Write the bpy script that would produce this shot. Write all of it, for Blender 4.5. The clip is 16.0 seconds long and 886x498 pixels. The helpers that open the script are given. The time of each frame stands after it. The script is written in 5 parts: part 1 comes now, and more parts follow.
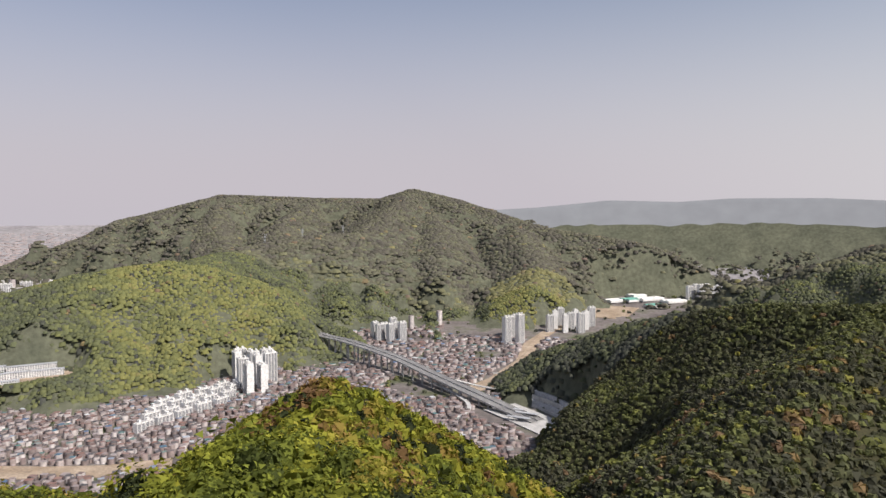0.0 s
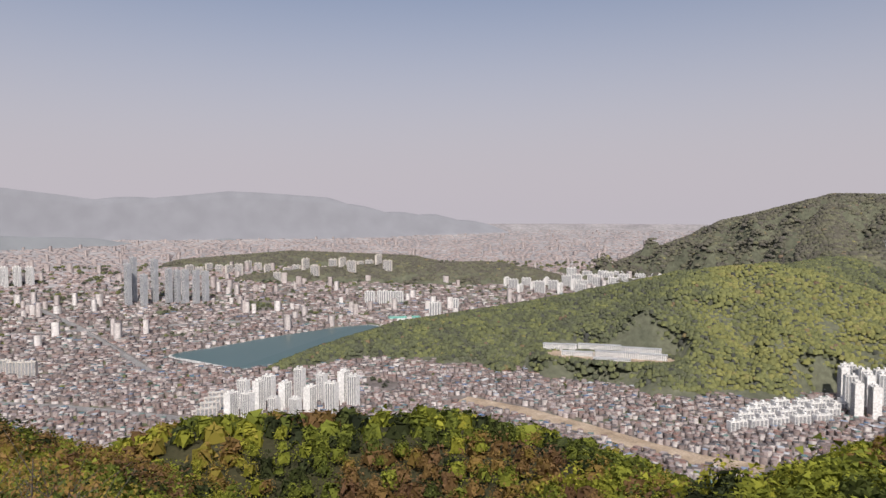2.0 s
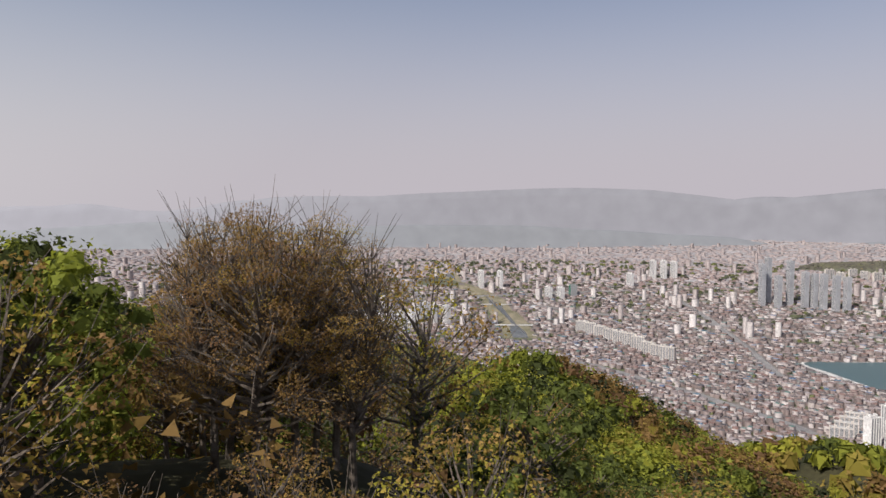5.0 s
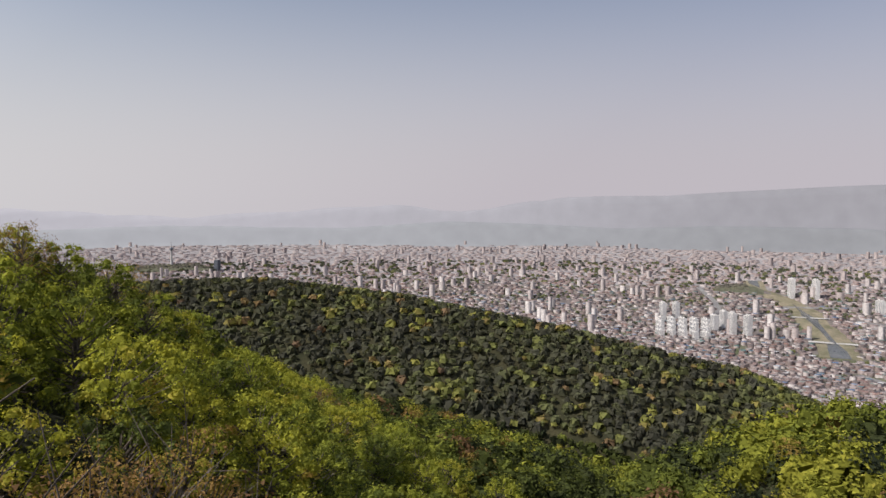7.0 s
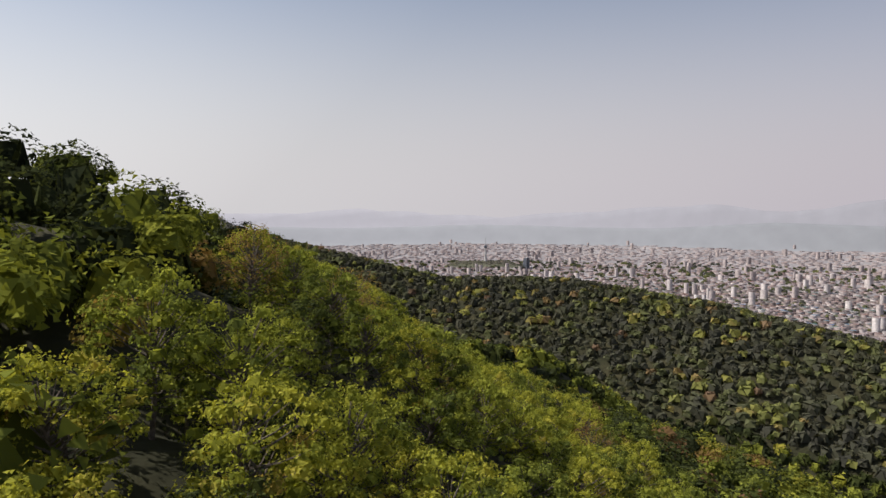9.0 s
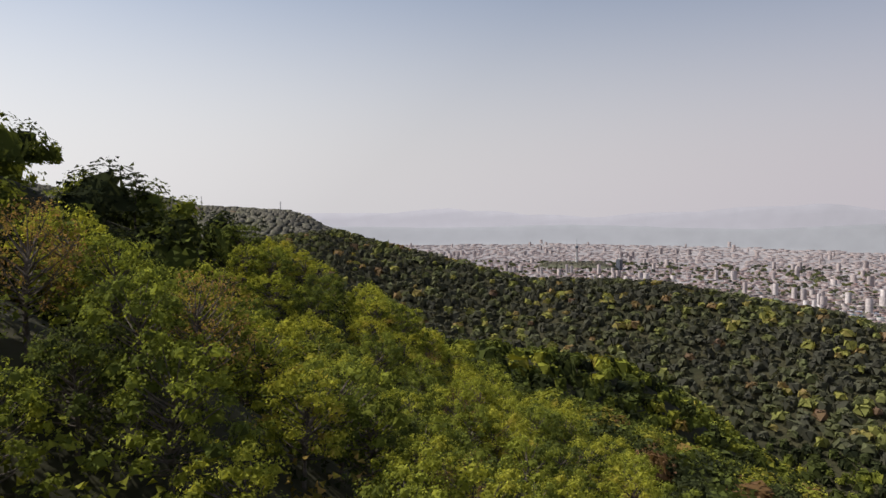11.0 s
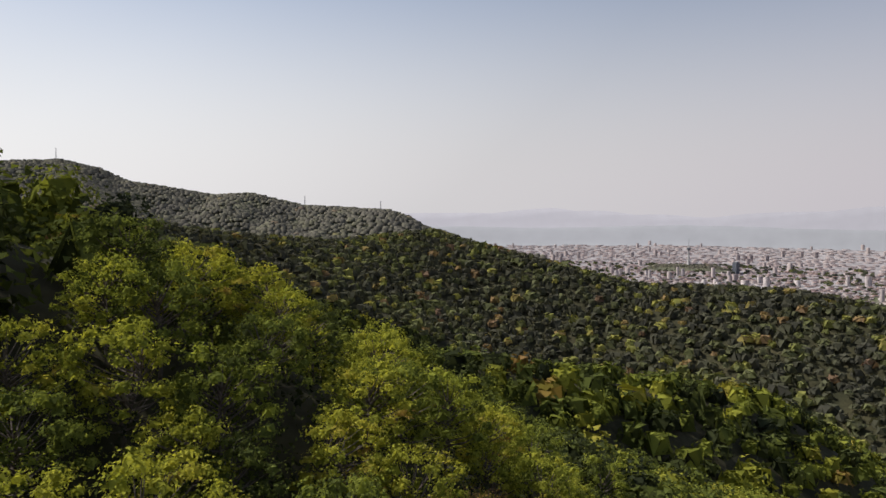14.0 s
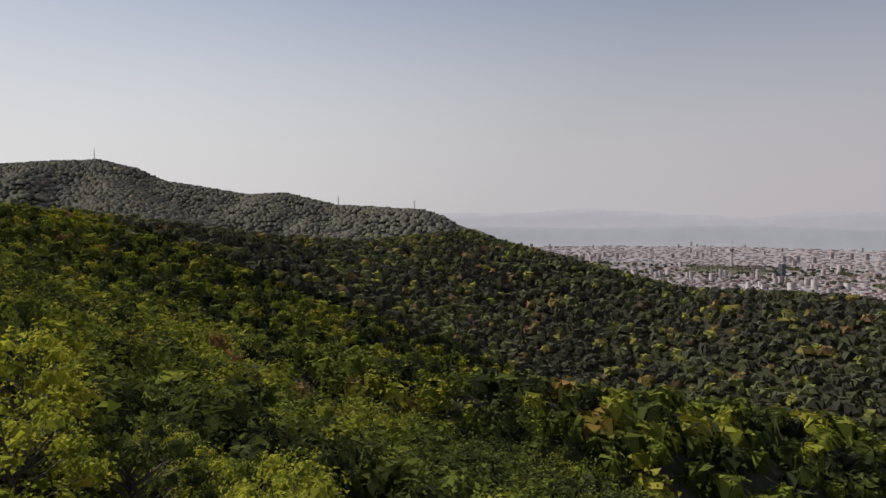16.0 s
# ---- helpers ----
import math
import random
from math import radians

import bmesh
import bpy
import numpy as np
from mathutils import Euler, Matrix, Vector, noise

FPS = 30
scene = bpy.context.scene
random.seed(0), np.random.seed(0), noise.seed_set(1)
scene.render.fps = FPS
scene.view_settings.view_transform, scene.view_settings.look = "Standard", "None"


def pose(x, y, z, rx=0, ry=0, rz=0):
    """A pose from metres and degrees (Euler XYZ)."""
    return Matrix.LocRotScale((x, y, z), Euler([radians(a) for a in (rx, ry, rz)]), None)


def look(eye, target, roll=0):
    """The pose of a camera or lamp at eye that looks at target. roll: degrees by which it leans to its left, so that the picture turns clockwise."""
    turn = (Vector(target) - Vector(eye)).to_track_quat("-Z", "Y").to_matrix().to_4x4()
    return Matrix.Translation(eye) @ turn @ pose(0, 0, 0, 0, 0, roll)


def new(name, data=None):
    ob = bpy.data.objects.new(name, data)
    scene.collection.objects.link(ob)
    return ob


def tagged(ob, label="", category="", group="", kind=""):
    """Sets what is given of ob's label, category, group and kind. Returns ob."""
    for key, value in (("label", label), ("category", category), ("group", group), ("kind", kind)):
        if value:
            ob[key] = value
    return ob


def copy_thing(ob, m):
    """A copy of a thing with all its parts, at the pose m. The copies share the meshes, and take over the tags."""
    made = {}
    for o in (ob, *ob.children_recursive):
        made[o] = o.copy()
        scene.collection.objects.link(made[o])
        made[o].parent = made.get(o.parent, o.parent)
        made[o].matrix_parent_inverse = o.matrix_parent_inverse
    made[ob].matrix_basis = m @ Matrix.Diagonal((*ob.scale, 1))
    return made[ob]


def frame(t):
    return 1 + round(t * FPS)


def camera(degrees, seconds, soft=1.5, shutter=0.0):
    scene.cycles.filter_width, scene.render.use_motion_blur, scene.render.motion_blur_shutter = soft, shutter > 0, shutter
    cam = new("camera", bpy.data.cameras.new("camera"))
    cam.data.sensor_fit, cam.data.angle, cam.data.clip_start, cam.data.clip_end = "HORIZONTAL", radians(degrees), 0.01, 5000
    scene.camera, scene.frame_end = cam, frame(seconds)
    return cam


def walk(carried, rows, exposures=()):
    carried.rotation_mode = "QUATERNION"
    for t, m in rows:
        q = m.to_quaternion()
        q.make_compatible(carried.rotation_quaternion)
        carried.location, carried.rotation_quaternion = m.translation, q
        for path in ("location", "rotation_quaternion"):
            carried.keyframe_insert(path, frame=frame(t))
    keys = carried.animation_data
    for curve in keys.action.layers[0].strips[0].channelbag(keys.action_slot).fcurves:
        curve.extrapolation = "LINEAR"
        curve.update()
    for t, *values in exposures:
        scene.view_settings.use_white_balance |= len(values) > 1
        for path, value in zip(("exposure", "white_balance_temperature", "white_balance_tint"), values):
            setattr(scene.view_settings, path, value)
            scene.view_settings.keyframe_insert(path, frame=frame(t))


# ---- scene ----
cam = camera(65.9, 16.0)
walk(cam, [
    (0.0, pose(0.22, 0.07, 419.90, 86.77, 0.00, 0.00)),
    (0.5, pose(0.10, 0.05, 419.87, 86.77, 0.00, 12.86)),
    (1.0, pose(-0.01, -0.01, 419.90, 86.77, 0.00, 25.86)),
    (1.5, pose(-0.07, -0.10, 420.01, 86.77, 0.00, 35.23)),
    (2.0, pose(-0.11, -0.22, 420.03, 86.77, 0.00, 47.62)),
    (2.5, pose(-0.09, 0.17, 420.30, 86.77, 0.00, 56.17)),
    (3.0, pose(-0.55, 0.51, 420.21, 86.77, 0.00, 66.71)),
    (3.5, pose(-0.97, 0.47, 419.96, 86.77, 0.00, 76.54)),
    (4.0, pose(-1.27, 0.33, 419.75, 86.77, 0.00, 84.07)),
    (4.2, pose(-1.44, 0.33, 419.64, 86.77, 0.00, 87.72)),
    (6.3, pose(-19.10, -1.70, 421.27, 86.77, 0.00, 109.79)),
    (6.5, pose(-20.69, -1.58, 421.42, 86.77, 0.00, 113.05)),
    (7.0, pose(-24.39, -1.36, 421.33, 86.77, 0.00, 121.50)),
    (7.5, pose(-27.34, -2.24, 421.47, 86.77, 0.00, 125.39)),
    (8.0, pose(-30.84, -3.71, 421.51, 86.77, 0.00, 134.71)),
    (8.5, pose(-33.60, -5.36, 421.51, 86.77, 0.00, 140.91)),
    (8.7, pose(-34.87, -6.12, 421.58, 86.77, 0.00, 143.48)),
    (10.8, pose(-55.99, -19.48, 419.93, 86.77, 0.00, 154.49)),
    (11.0, pose(-57.71, -21.93, 419.86, 86.77, 0.00, 154.54)),
    (11.5, pose(-62.26, -28.51, 419.90, 86.77, 0.00, 158.56)),
    (12.0, pose(-65.96, -34.64, 419.83, 86.77, 0.00, 159.27)),
    (12.5, pose(-69.77, -41.32, 419.91, 86.77, 0.00, 163.22)),
    (13.0, pose(-73.01, -48.05, 419.74, 86.77, 0.00, 163.19)),
    (13.5, pose(-75.93, -54.73, 418.54, 86.77, 0.00, 163.16)),
    (14.0, pose(-78.72, -61.67, 418.39, 86.77, 0.00, 163.14)),
    (14.5, pose(-81.49, -68.63, 418.37, 86.77, 0.00, 164.19)),
    (15.0, pose(-84.22, -75.71, 418.44, 86.77, 0.00, 164.20)),
    (15.5, pose(-86.68, -82.56, 418.28, 86.77, 0.00, 164.76)),
    (16.0, pose(-89.07, -90.01, 418.39, 86.77, 0.00, 166.13)),
], exposures=[(0.0, 0.1), (1.5, 0.0), (15.5, 0.0), (16.0, -0.3)])

# ---------------------------------------------------------------- light
SUN_AZ, SUN_EL = -127.0, 48.0          # degrees left of +y, degrees up
HAZE = [(0.0, (0.548, 0.506, 0.56)), (0.35, (0.558, 0.516, 0.56)), (0.62, (0.675, 0.655, 0.67)), (0.80, (0.92, 0.905, 0.91)), (1.0, (1.0, 0.98, 0.97))]
HAZE_GAIN = 9.6


def ramp_node(n, stops):
    r = n.new("ShaderNodeValToRGB")
    e = r.color_ramp.elements
    while len(e) < len(stops):
        e.new(0.5)
    for k, (p, c) in enumerate(stops):
        e[k].position, e[k].color = p, (*c, 1)
    return r


world = bpy.data.worlds.new("world")
scene.world = world
world.use_nodes = True
wn = world.node_tree.nodes
sky = wn.new("ShaderNodeTexSky")
sky.sky_type = "NISHITA"
sky.sun_disc = False
sky.sun_elevation = radians(SUN_EL)
sky.sun_rotation = radians(-SUN_AZ)
sky.altitude = 300
sky.air_density = 1.0
sky.dust_density = 2.0
sky.ozone_density = 3.5
wl_ = world.node_tree.links
gen = wn.new("ShaderNodeTexCoord")
sep = wn.new("ShaderNodeSeparateXYZ")
wl_.new(gen.outputs["Generated"], sep.inputs[0])
low = wn.new("ShaderNodeMapRange")              # haze thins out with height over the horizon
low.interpolation_type = "SMOOTHSTEP"
low.inputs["From Min"].default_value, low.inputs["From Max"].default_value = 0.02, 0.42
low.inputs["To Min"].default_value, low.inputs["To Max"].default_value = 0.98, 0.16
wl_.new(sep.outputs["Z"], low.inputs["Value"])
dot = wn.new("ShaderNodeVectorMath")
dot.operation = "DOT_PRODUCT"
wl_.new(gen.outputs["Generated"], dot.inputs[0])
saz, sel = radians(SUN_AZ), radians(SUN_EL)
dot.inputs[1].default_value = (-math.sin(saz) * math.cos(sel), math.cos(saz) * math.cos(sel), math.sin(sel))
glow = ramp_node(wn, HAZE)
half = wn.new("ShaderNodeMath")
half.operation = "MULTIPLY_ADD"
half.inputs[1].default_value, half.inputs[2].default_value = 0.5, 0.5
wl_.new(dot.outputs["Value"], half.inputs[0])
wl_.new(half.outputs[0], glow.inputs["Fac"])
lift = wn.new("ShaderNodeVectorMath")
lift.operation = "SCALE"
lift.inputs["Scale"].default_value = HAZE_GAIN
wl_.new(glow.outputs["Color"], lift.inputs[0])
mixs = wn.new("ShaderNodeMix")
mixs.data_type = "RGBA"
wl_.new(low.outputs["Result"], mixs.inputs["Factor"])
wl_.new(sky.outputs[0], mixs.inputs["A"])
wl_.new(lift.outputs[0], mixs.inputs["B"])
wn["Background"].inputs["Strength"].default_value = 0.10
wl_.new(mixs.outputs["Result"], wn["Background"].inputs["Color"])
sun_data = bpy.data.lights.new("sun", "SUN")
sun_data.energy, sun_data.angle, sun_data.color = 5.0, radians(0.6), (1.0, 0.95, 0.88)
sun = new("sun", sun_data)
sun.matrix_world = look((0, 0, 900), (math.sin(saz) * math.cos(sel) * 100, -math.cos(saz) * math.cos(sel) * 100, 900 - math.sin(sel) * 100))


# ---------------------------------------------------------------- materials
def material(name, rough=0.8, metal=0.0):
    m = bpy.data.materials.new(name)
    m.use_nodes = True
    b = m.node_tree.nodes["Principled BSDF"]
    b.inputs["Roughness"].default_value = rough
    b.inputs["Metallic"].default_value = metal
    b.inputs["Specular IOR Level"].default_value = 0.25
    return m, m.node_tree.nodes, m.node_tree.links, b


def noisy(name, stops, scale=0.2, rough=0.85, bump=0.3, detail=6.0, fine=None, metal=0.0):
    """A surface whose colour runs over stops by noise in metres, with a finer grain on top."""
    m, n, l, b = material(name, rough, metal)
    g = n.new("ShaderNodeNewGeometry")
    a = n.new("ShaderNodeTexNoise")
    a.inputs["Scale"].default_value, a.inputs["Detail"].default_value = scale, detail
    l.new(g.outputs["Position"], a.inputs["Vector"])
    r = ramp_node(n, stops)
    l.new(a.outputs["Fac"], r.inputs["Fac"])
    f = n.new("ShaderNodeTexNoise")
    f.inputs["Scale"].default_value, f.inputs["Detail"].default_value = fine or scale * 9, 3.0
    l.new(g.outputs["Position"], f.inputs["Vector"])
    mr = n.new("ShaderNodeMapRange")
    mr.inputs["From Min"].default_value, mr.inputs["From Max"].default_value = 0.3, 0.7
    mr.inputs["To Min"].default_value, mr.inputs["To Max"].default_value = 0.75, 1.2
    l.new(f.outputs["Fac"], mr.inputs["Value"])
    mx = n.new("ShaderNodeMix")
    mx.data_type, mx.blend_type = "RGBA", "MULTIPLY"
    mx.inputs["Factor"].default_value = 1.0
    l.new(r.outputs["Color"], mx.inputs["A"])
    l.new(mr.outputs["Result"], mx.inputs["B"])
    l.new(mx.outputs["Result"], b.inputs["Base Color"])
    if bump:
        bp = n.new("ShaderNodeBump")
        bp.inputs["Strength"].default_value = bump
        bp.inputs["Distance"].default_value = 1.0 / (fine or scale * 9) * 0.3
        l.new(f.outputs["Fac"], bp.inputs["Height"])
        l.new(bp.outputs["Normal"], b.inputs["Normal"])
    return m


LEAF = [(0.00, (0.028, 0.034, 0.021)), (0.18, (0.048, 0.056, 0.024)), (0.36, (0.098, 0.116, 0.029)), (0.52, (0.185, 0.200, 0.034)),
        (0.68, (0.275, 0.265, 0.040)), (0.82, (0.235, 0.150, 0.050)), (1.00, (0.140, 0.080, 0.048))]


def leaf_material(name, by_object, gain=1.0, spread=0.34, shift=0.0, haze_veil=None, translucent=0.42):
    """Foliage: tint attribute (or the object's own colour value) runs from dark pine over green and yellow-green to brown buds."""
    m = bpy.data.materials.new(name)
    m.use_nodes = True
    n, l = m.node_tree.nodes, m.node_tree.links
    n.remove(n["Principled BSDF"])
    at = n.new("ShaderNodeAttribute")
    at.attribute_name = "tint"
    ge = n.new("ShaderNodeNewGeometry")
    ad = n.new("ShaderNodeMath")
    ad.operation = "MULTIPLY_ADD"
    l.new(ge.outputs["Random Per Island"], ad.inputs[0])
    ad.inputs[1].default_value = 0.10
    l.new(at.outputs["Fac"], ad.inputs[2])
    src = ad.outputs[0]
    if by_object:
        oi = n.new("ShaderNodeObjectInfo")
        a2 = n.new("ShaderNodeMath")
        a2.operation = "MULTIPLY_ADD"
        l.new(oi.outputs["Random"], a2.inputs[0])
        a2.inputs[1].default_value = 0.12
        l.new(src, a2.inputs[2])
        src = a2.outputs[0]
    sb = n.new("ShaderNodeMath")
    sb.operation = "SUBTRACT"
    l.new(src, sb.inputs[0])
    sb.inputs[1].default_value = 0.05 + (0.06 if by_object else 0.0) - shift
    # aerial haze painted in: its grey is blended into every leaf stop
    r = ramp_node(n, LEAF if haze_veil is None else [(p, tuple(c[k] * (1 - haze_veil[3]) + haze_veil[k] * haze_veil[3] for k in range(3))) for p, c in LEAF])
    l.new(sb.outputs[0], r.inputs["Fac"])
    mr = n.new("ShaderNodeMapRange")
    mr.inputs["To Min"].default_value, mr.inputs["To Max"].default_value = (0.96 - spread) * gain, (0.96 + spread) * gain
    l.new(ge.outputs["Random Per Island"], mr.inputs["Value"])
    mx = n.new("ShaderNodeMix")
    mx.data_type, mx.blend_type = "RGBA", "MULTIPLY"
    mx.inputs["Factor"].default_value = 1.0
    l.new(r.outputs["Color"], mx.inputs["A"])
    l.new(mr.outputs["Result"], mx.inputs["B"])
    d, t, s = n.new("ShaderNodeBsdfDiffuse"), n.new("ShaderNodeBsdfTranslucent"), n.new("ShaderNodeMixShader")
    l.new(mx.outputs["Result"], d.inputs["Color"])
    tc = n.new("ShaderNodeMix")
    tc.data_type, tc.blend_type = "RGBA", "MULTIPLY"
    tc.inputs["Factor"].default_value = 1.0
    l.new(mx.outputs["Result"], tc.inputs["A"])
    tc.inputs["B"].default_value = (1.65, 1.6, 1.0, 1)
    l.new(tc.outputs["Result"], t.inputs["Color"])
    s.inputs["Fac"].default_value = translucent
    l.new(d.outputs[0], s.inputs[1])
    l.new(t.outputs[0], s.inputs[2])
    l.new(s.outputs[0], n["Material Output"].inputs["Surface"])
    return m


def tinted(name, stops, rough=0.7, grain=0.15):
    """Painted or roofed surface whose colour runs over stops by the tint attribute, with weathering."""
    m, n, l, b = material(name, rough)
    at = n.new("ShaderNodeAttribute")
    at.attribute_name = "tint"
    r = ramp_node(n, stops)
    l.new(at.outputs["Fac"], r.inputs["Fac"])
    g = n.new("ShaderNodeNewGeometry")
    f = n.new("ShaderNodeTexNoise")
    f.inputs["Scale"].default_value, f.inputs["Detail"].default_value = grain, 5.0
    l.new(g.outputs["Position"], f.inputs["Vector"])
    mr = n.new("ShaderNodeMapRange")
    mr.inputs["From Min"].default_value, mr.inputs["From Max"].default_value = 0.3, 0.7
    mr.inputs["To Min"].default_value, mr.inputs["To Max"].default_value = 0.72, 1.15
    l.new(f.outputs["Fac"], mr.inputs["Value"])
    mx = n.new("ShaderNodeMix")
    mx.data_type, mx.blend_type = "RGBA", "MULTIPLY"
    mx.inputs["Factor"].default_value = 1.0
    l.new(r.outputs["Color"], mx.inputs["A"])
    l.new(mr.outputs["Result"], mx.inputs["B"])
    l.new(mx.outputs["Result"], b.inputs["Base Color"])
    return m


M_LEAF = leaf_material("leaves", True, 1.24, 0.38, translucent=0.36)
M_WOODS = leaf_material("woods_leaves", False, 0.87, 0.42, translucent=0.24)
# woods beyond the near slopes carry painted haze in their leaf colours
M_RIDGE_WOODS = leaf_material("ridge_woods", False, 1.08, 0.20, haze_veil=(0.15, 0.13, 0.115, 0.28), translucent=0.2)
M_FAR_WOODS = leaf_material("distant_woods", False, 0.9, 0.13, haze_veil=(0.17, 0.163, 0.165, 0.36), translucent=0.15)
M_SOUTH_WOODS = leaf_material("south_mountain_woods", False, 1.3, 0.08, haze_veil=(0.165, 0.148, 0.13, 0.62), translucent=0.15)
M_MOUNTAIN_WOODS = leaf_material("mountain_woods", False, 1.0, 0.16, haze_veil=(0.165, 0.142, 0.135, 0.55), translucent=0.1)
M_BARK = noisy("bark", [(0.3, (0.06, 0.045, 0.035)), (0.7, (0.17, 0.14, 0.115))], 3.0, 0.95, 0.6)
M_ROCK = noisy("rock", [(0.3, (0.16, 0.12, 0.10)), (0.7, (0.34, 0.27, 0.23))], 0.8, 0.9, 0.8)
M_SOIL = noisy("bare_soil", [(0.3, (0.26, 0.19, 0.13)), (0.7, (0.42, 0.33, 0.25))], 0.03, 0.95, 0.3)
M_BANK = noisy("grassy_bank", [(0.3, (0.13, 0.125, 0.075)), (0.7, (0.27, 0.225, 0.16))], 0.03, 0.95, 0.2)
M_WATER, _n, _l, _b = material("lake_water", 0.3)
_b.inputs["Base Color"].default_value = (0.060, 0.098, 0.100, 1)
_w = _n.new("ShaderNodeTexNoise")
_w.inputs["Scale"].default_value = 0.25
_bp = _n.new("ShaderNodeBump")
_bp.inputs["Strength"].default_value = 0.25
_l.new(_w.outputs["Fac"], _bp.inputs["Height"])
_l.new(_bp.outputs["Normal"], _b.inputs["Normal"])
M_RIVER = noisy("shallow_river_water", [(0.3, (0.07, 0.075, 0.08)), (0.7, (0.13, 0.13, 0.125))], 0.02, 0.25, 0.05)
M_CONCRETE = noisy("concrete", [(0.3, (0.36, 0.34, 0.33)), (0.7, (0.55, 0.53, 0.51))], 0.05, 0.85, 0.1)
M_ASPHALT = noisy("asphalt", [(0.3, (0.17, 0.16, 0.16)), (0.7, (0.25, 0.24, 0.235))], 0.04, 0.9, 0.1)
M_WALL = tinted("painted_walls", [(0.0, (0.17, 0.14, 0.135)), (0.3, (0.30, 0.235, 0.22)), (0.6, (0.47, 0.40, 0.385)), (1.0, (0.74, 0.69, 0.67))])
M_ROOF = tinted("roofs", [(0.0, (0.085, 0.08, 0.085)), (0.25, (0.16, 0.135, 0.13)), (0.5, (0.24, 0.135, 0.11)), (0.62, (0.25, 0.20, 0.195)), (0.8, (0.36, 0.305, 0.30)),
                          (0.90, (0.09, 0.17, 0.15)), (0.96, (0.09, 0.14, 0.25)), (1.0, (0.55, 0.55, 0.55))])
M_WHITE = noisy("white_apartment_paint", [(0.3, (0.68, 0.65, 0.63)), (0.7, (0.80, 0.77, 0.75))], 0.03, 0.8, 0.0)
M_BEIGE = noisy("beige_apartment_paint", [(0.3, (0.52, 0.46, 0.41)), (0.7, (0.68, 0.62, 0.57))], 0.03, 0.8, 0.0)
M_GREY = noisy("grey_tower_paint", [(0.3, (0.33, 0.33, 0.35)), (0.7, (0.45, 0.45, 0.47))], 0.03, 0.7, 0.0)
M_GLASS = noisy("window_glass", [(0.3, (0.07, 0.08, 0.10)), (0.7, (0.16, 0.17, 0.19))], 0.3, 0.25, 0.0)
M_STRIP, _n, _l, _b = material("storeyed_glazing", 0.4)
_g, _s, _m = _n.new("ShaderNodeTexCoord"), _n.new("ShaderNodeSeparateXYZ"), _n.new("ShaderNodeMath")
_l.new(_g.outputs["Object"], _s.inputs[0])
_m.operation = "FRACT"
_d = _n.new("ShaderNodeMath")
_d.operation = "DIVIDE"
_d.inputs[1].default_value = 2.9
_l.new(_s.outputs["Z"], _d.inputs[0])
_l.new(_d.outputs[0], _m.inputs[0])
_r = ramp_node(_n, [(0.0, (0.48, 0.46, 0.455)), (0.44, (0.47, 0.45, 0.445)), (0.47, (0.11, 0.12, 0.135)), (1.0, (0.15, 0.155, 0.17))])
_l.new(_m.outputs[0], _r.inputs["Fac"])
_l.new(_r.outputs["Color"], _b.inputs["Base Color"])
M_STEEL = noisy("galvanised_steel", [(0.3, (0.35, 0.35, 0.36)), (0.7, (0.5, 0.5, 0.5))], 1.0, 0.5, 0.0, metal=0.6)
M_GREENNET = noisy("green_building_net", [(0.3, (0.02, 0.13, 0.08)), (0.7, (0.03, 0.20, 0.12))], 0.1, 0.8, 0.0)
M_TEAL = noisy("teal_roof", [(0.3, (0.12, 0.30, 0.25)), (0.7, (0.18, 0.40, 0.33))], 0.03, 0.6, 0.0)

# ---------------------------------------------------------------- plan and land
Z0 = 420.0                              # height of the lookout over the plain
CX, CY = -35.0, -45.0                   # middle of the plan
R0, RA = 1800.0, 2900.0                 # beyond R0 the distance is drawn in, so that the horizon lies inside 4.7 km


def squeeze(x, y, z):
    """True plan metres to the drawn-in plan: same direction from the middle, far things nearer and smaller."""
    dx, dy = x - CX, y - CY
    r = np.hypot(dx, dy)
    s = np.where(r > R0, (R0 + RA * (r - R0) / (np.maximum(r - R0, 0) + RA)) / np.maximum(r, 1), 1.0)
    return CX + dx * s, CY + dy * s, Z0 + (z - Z0) * s


def polar(az, r, x0=0.0, y0=0.0):
    return x0 - math.sin(radians(az)) * r, y0 + math.cos(radians(az)) * r


def rise(el, r):
    return math.tan(radians(el)) * r


def lump(x, y, wl, seed):
    """Smooth value noise in -1..1 from a few turned sines; wl is the wavelength in metres."""
    rng = np.random.RandomState(seed)
    out = 0
    for k in range(7):
        a, f, p = rng.uniform(0, 6.283), rng.uniform(0.7, 1.5) * 6.283 / wl, rng.uniform(0, 6.283)
        q = rng.uniform(0, 6.283)
        out = out + np.sin((x * np.cos(a) + y * np.sin(a)) * f + p + 1.3 * np.sin((x * np.cos(q) + y * np.sin(q)) * f * 0.6 + p * 2))
    return out / 4.0


TREE = 7.0


def swing(pts):
    """The southern spurs were laid out from the pass west of the lookout; this turns that plan onto the common one."""
    k, n = math.cos(radians(16.5)), math.sin(radians(16.5))
    return [((p[0] + 22.3) * k + (p[1] - 5.16) * n - 19.1, -(p[0] + 22.3) * n + (p[1] - 5.16) * k - 1.7) + tuple(p[2:]) for p in pts]


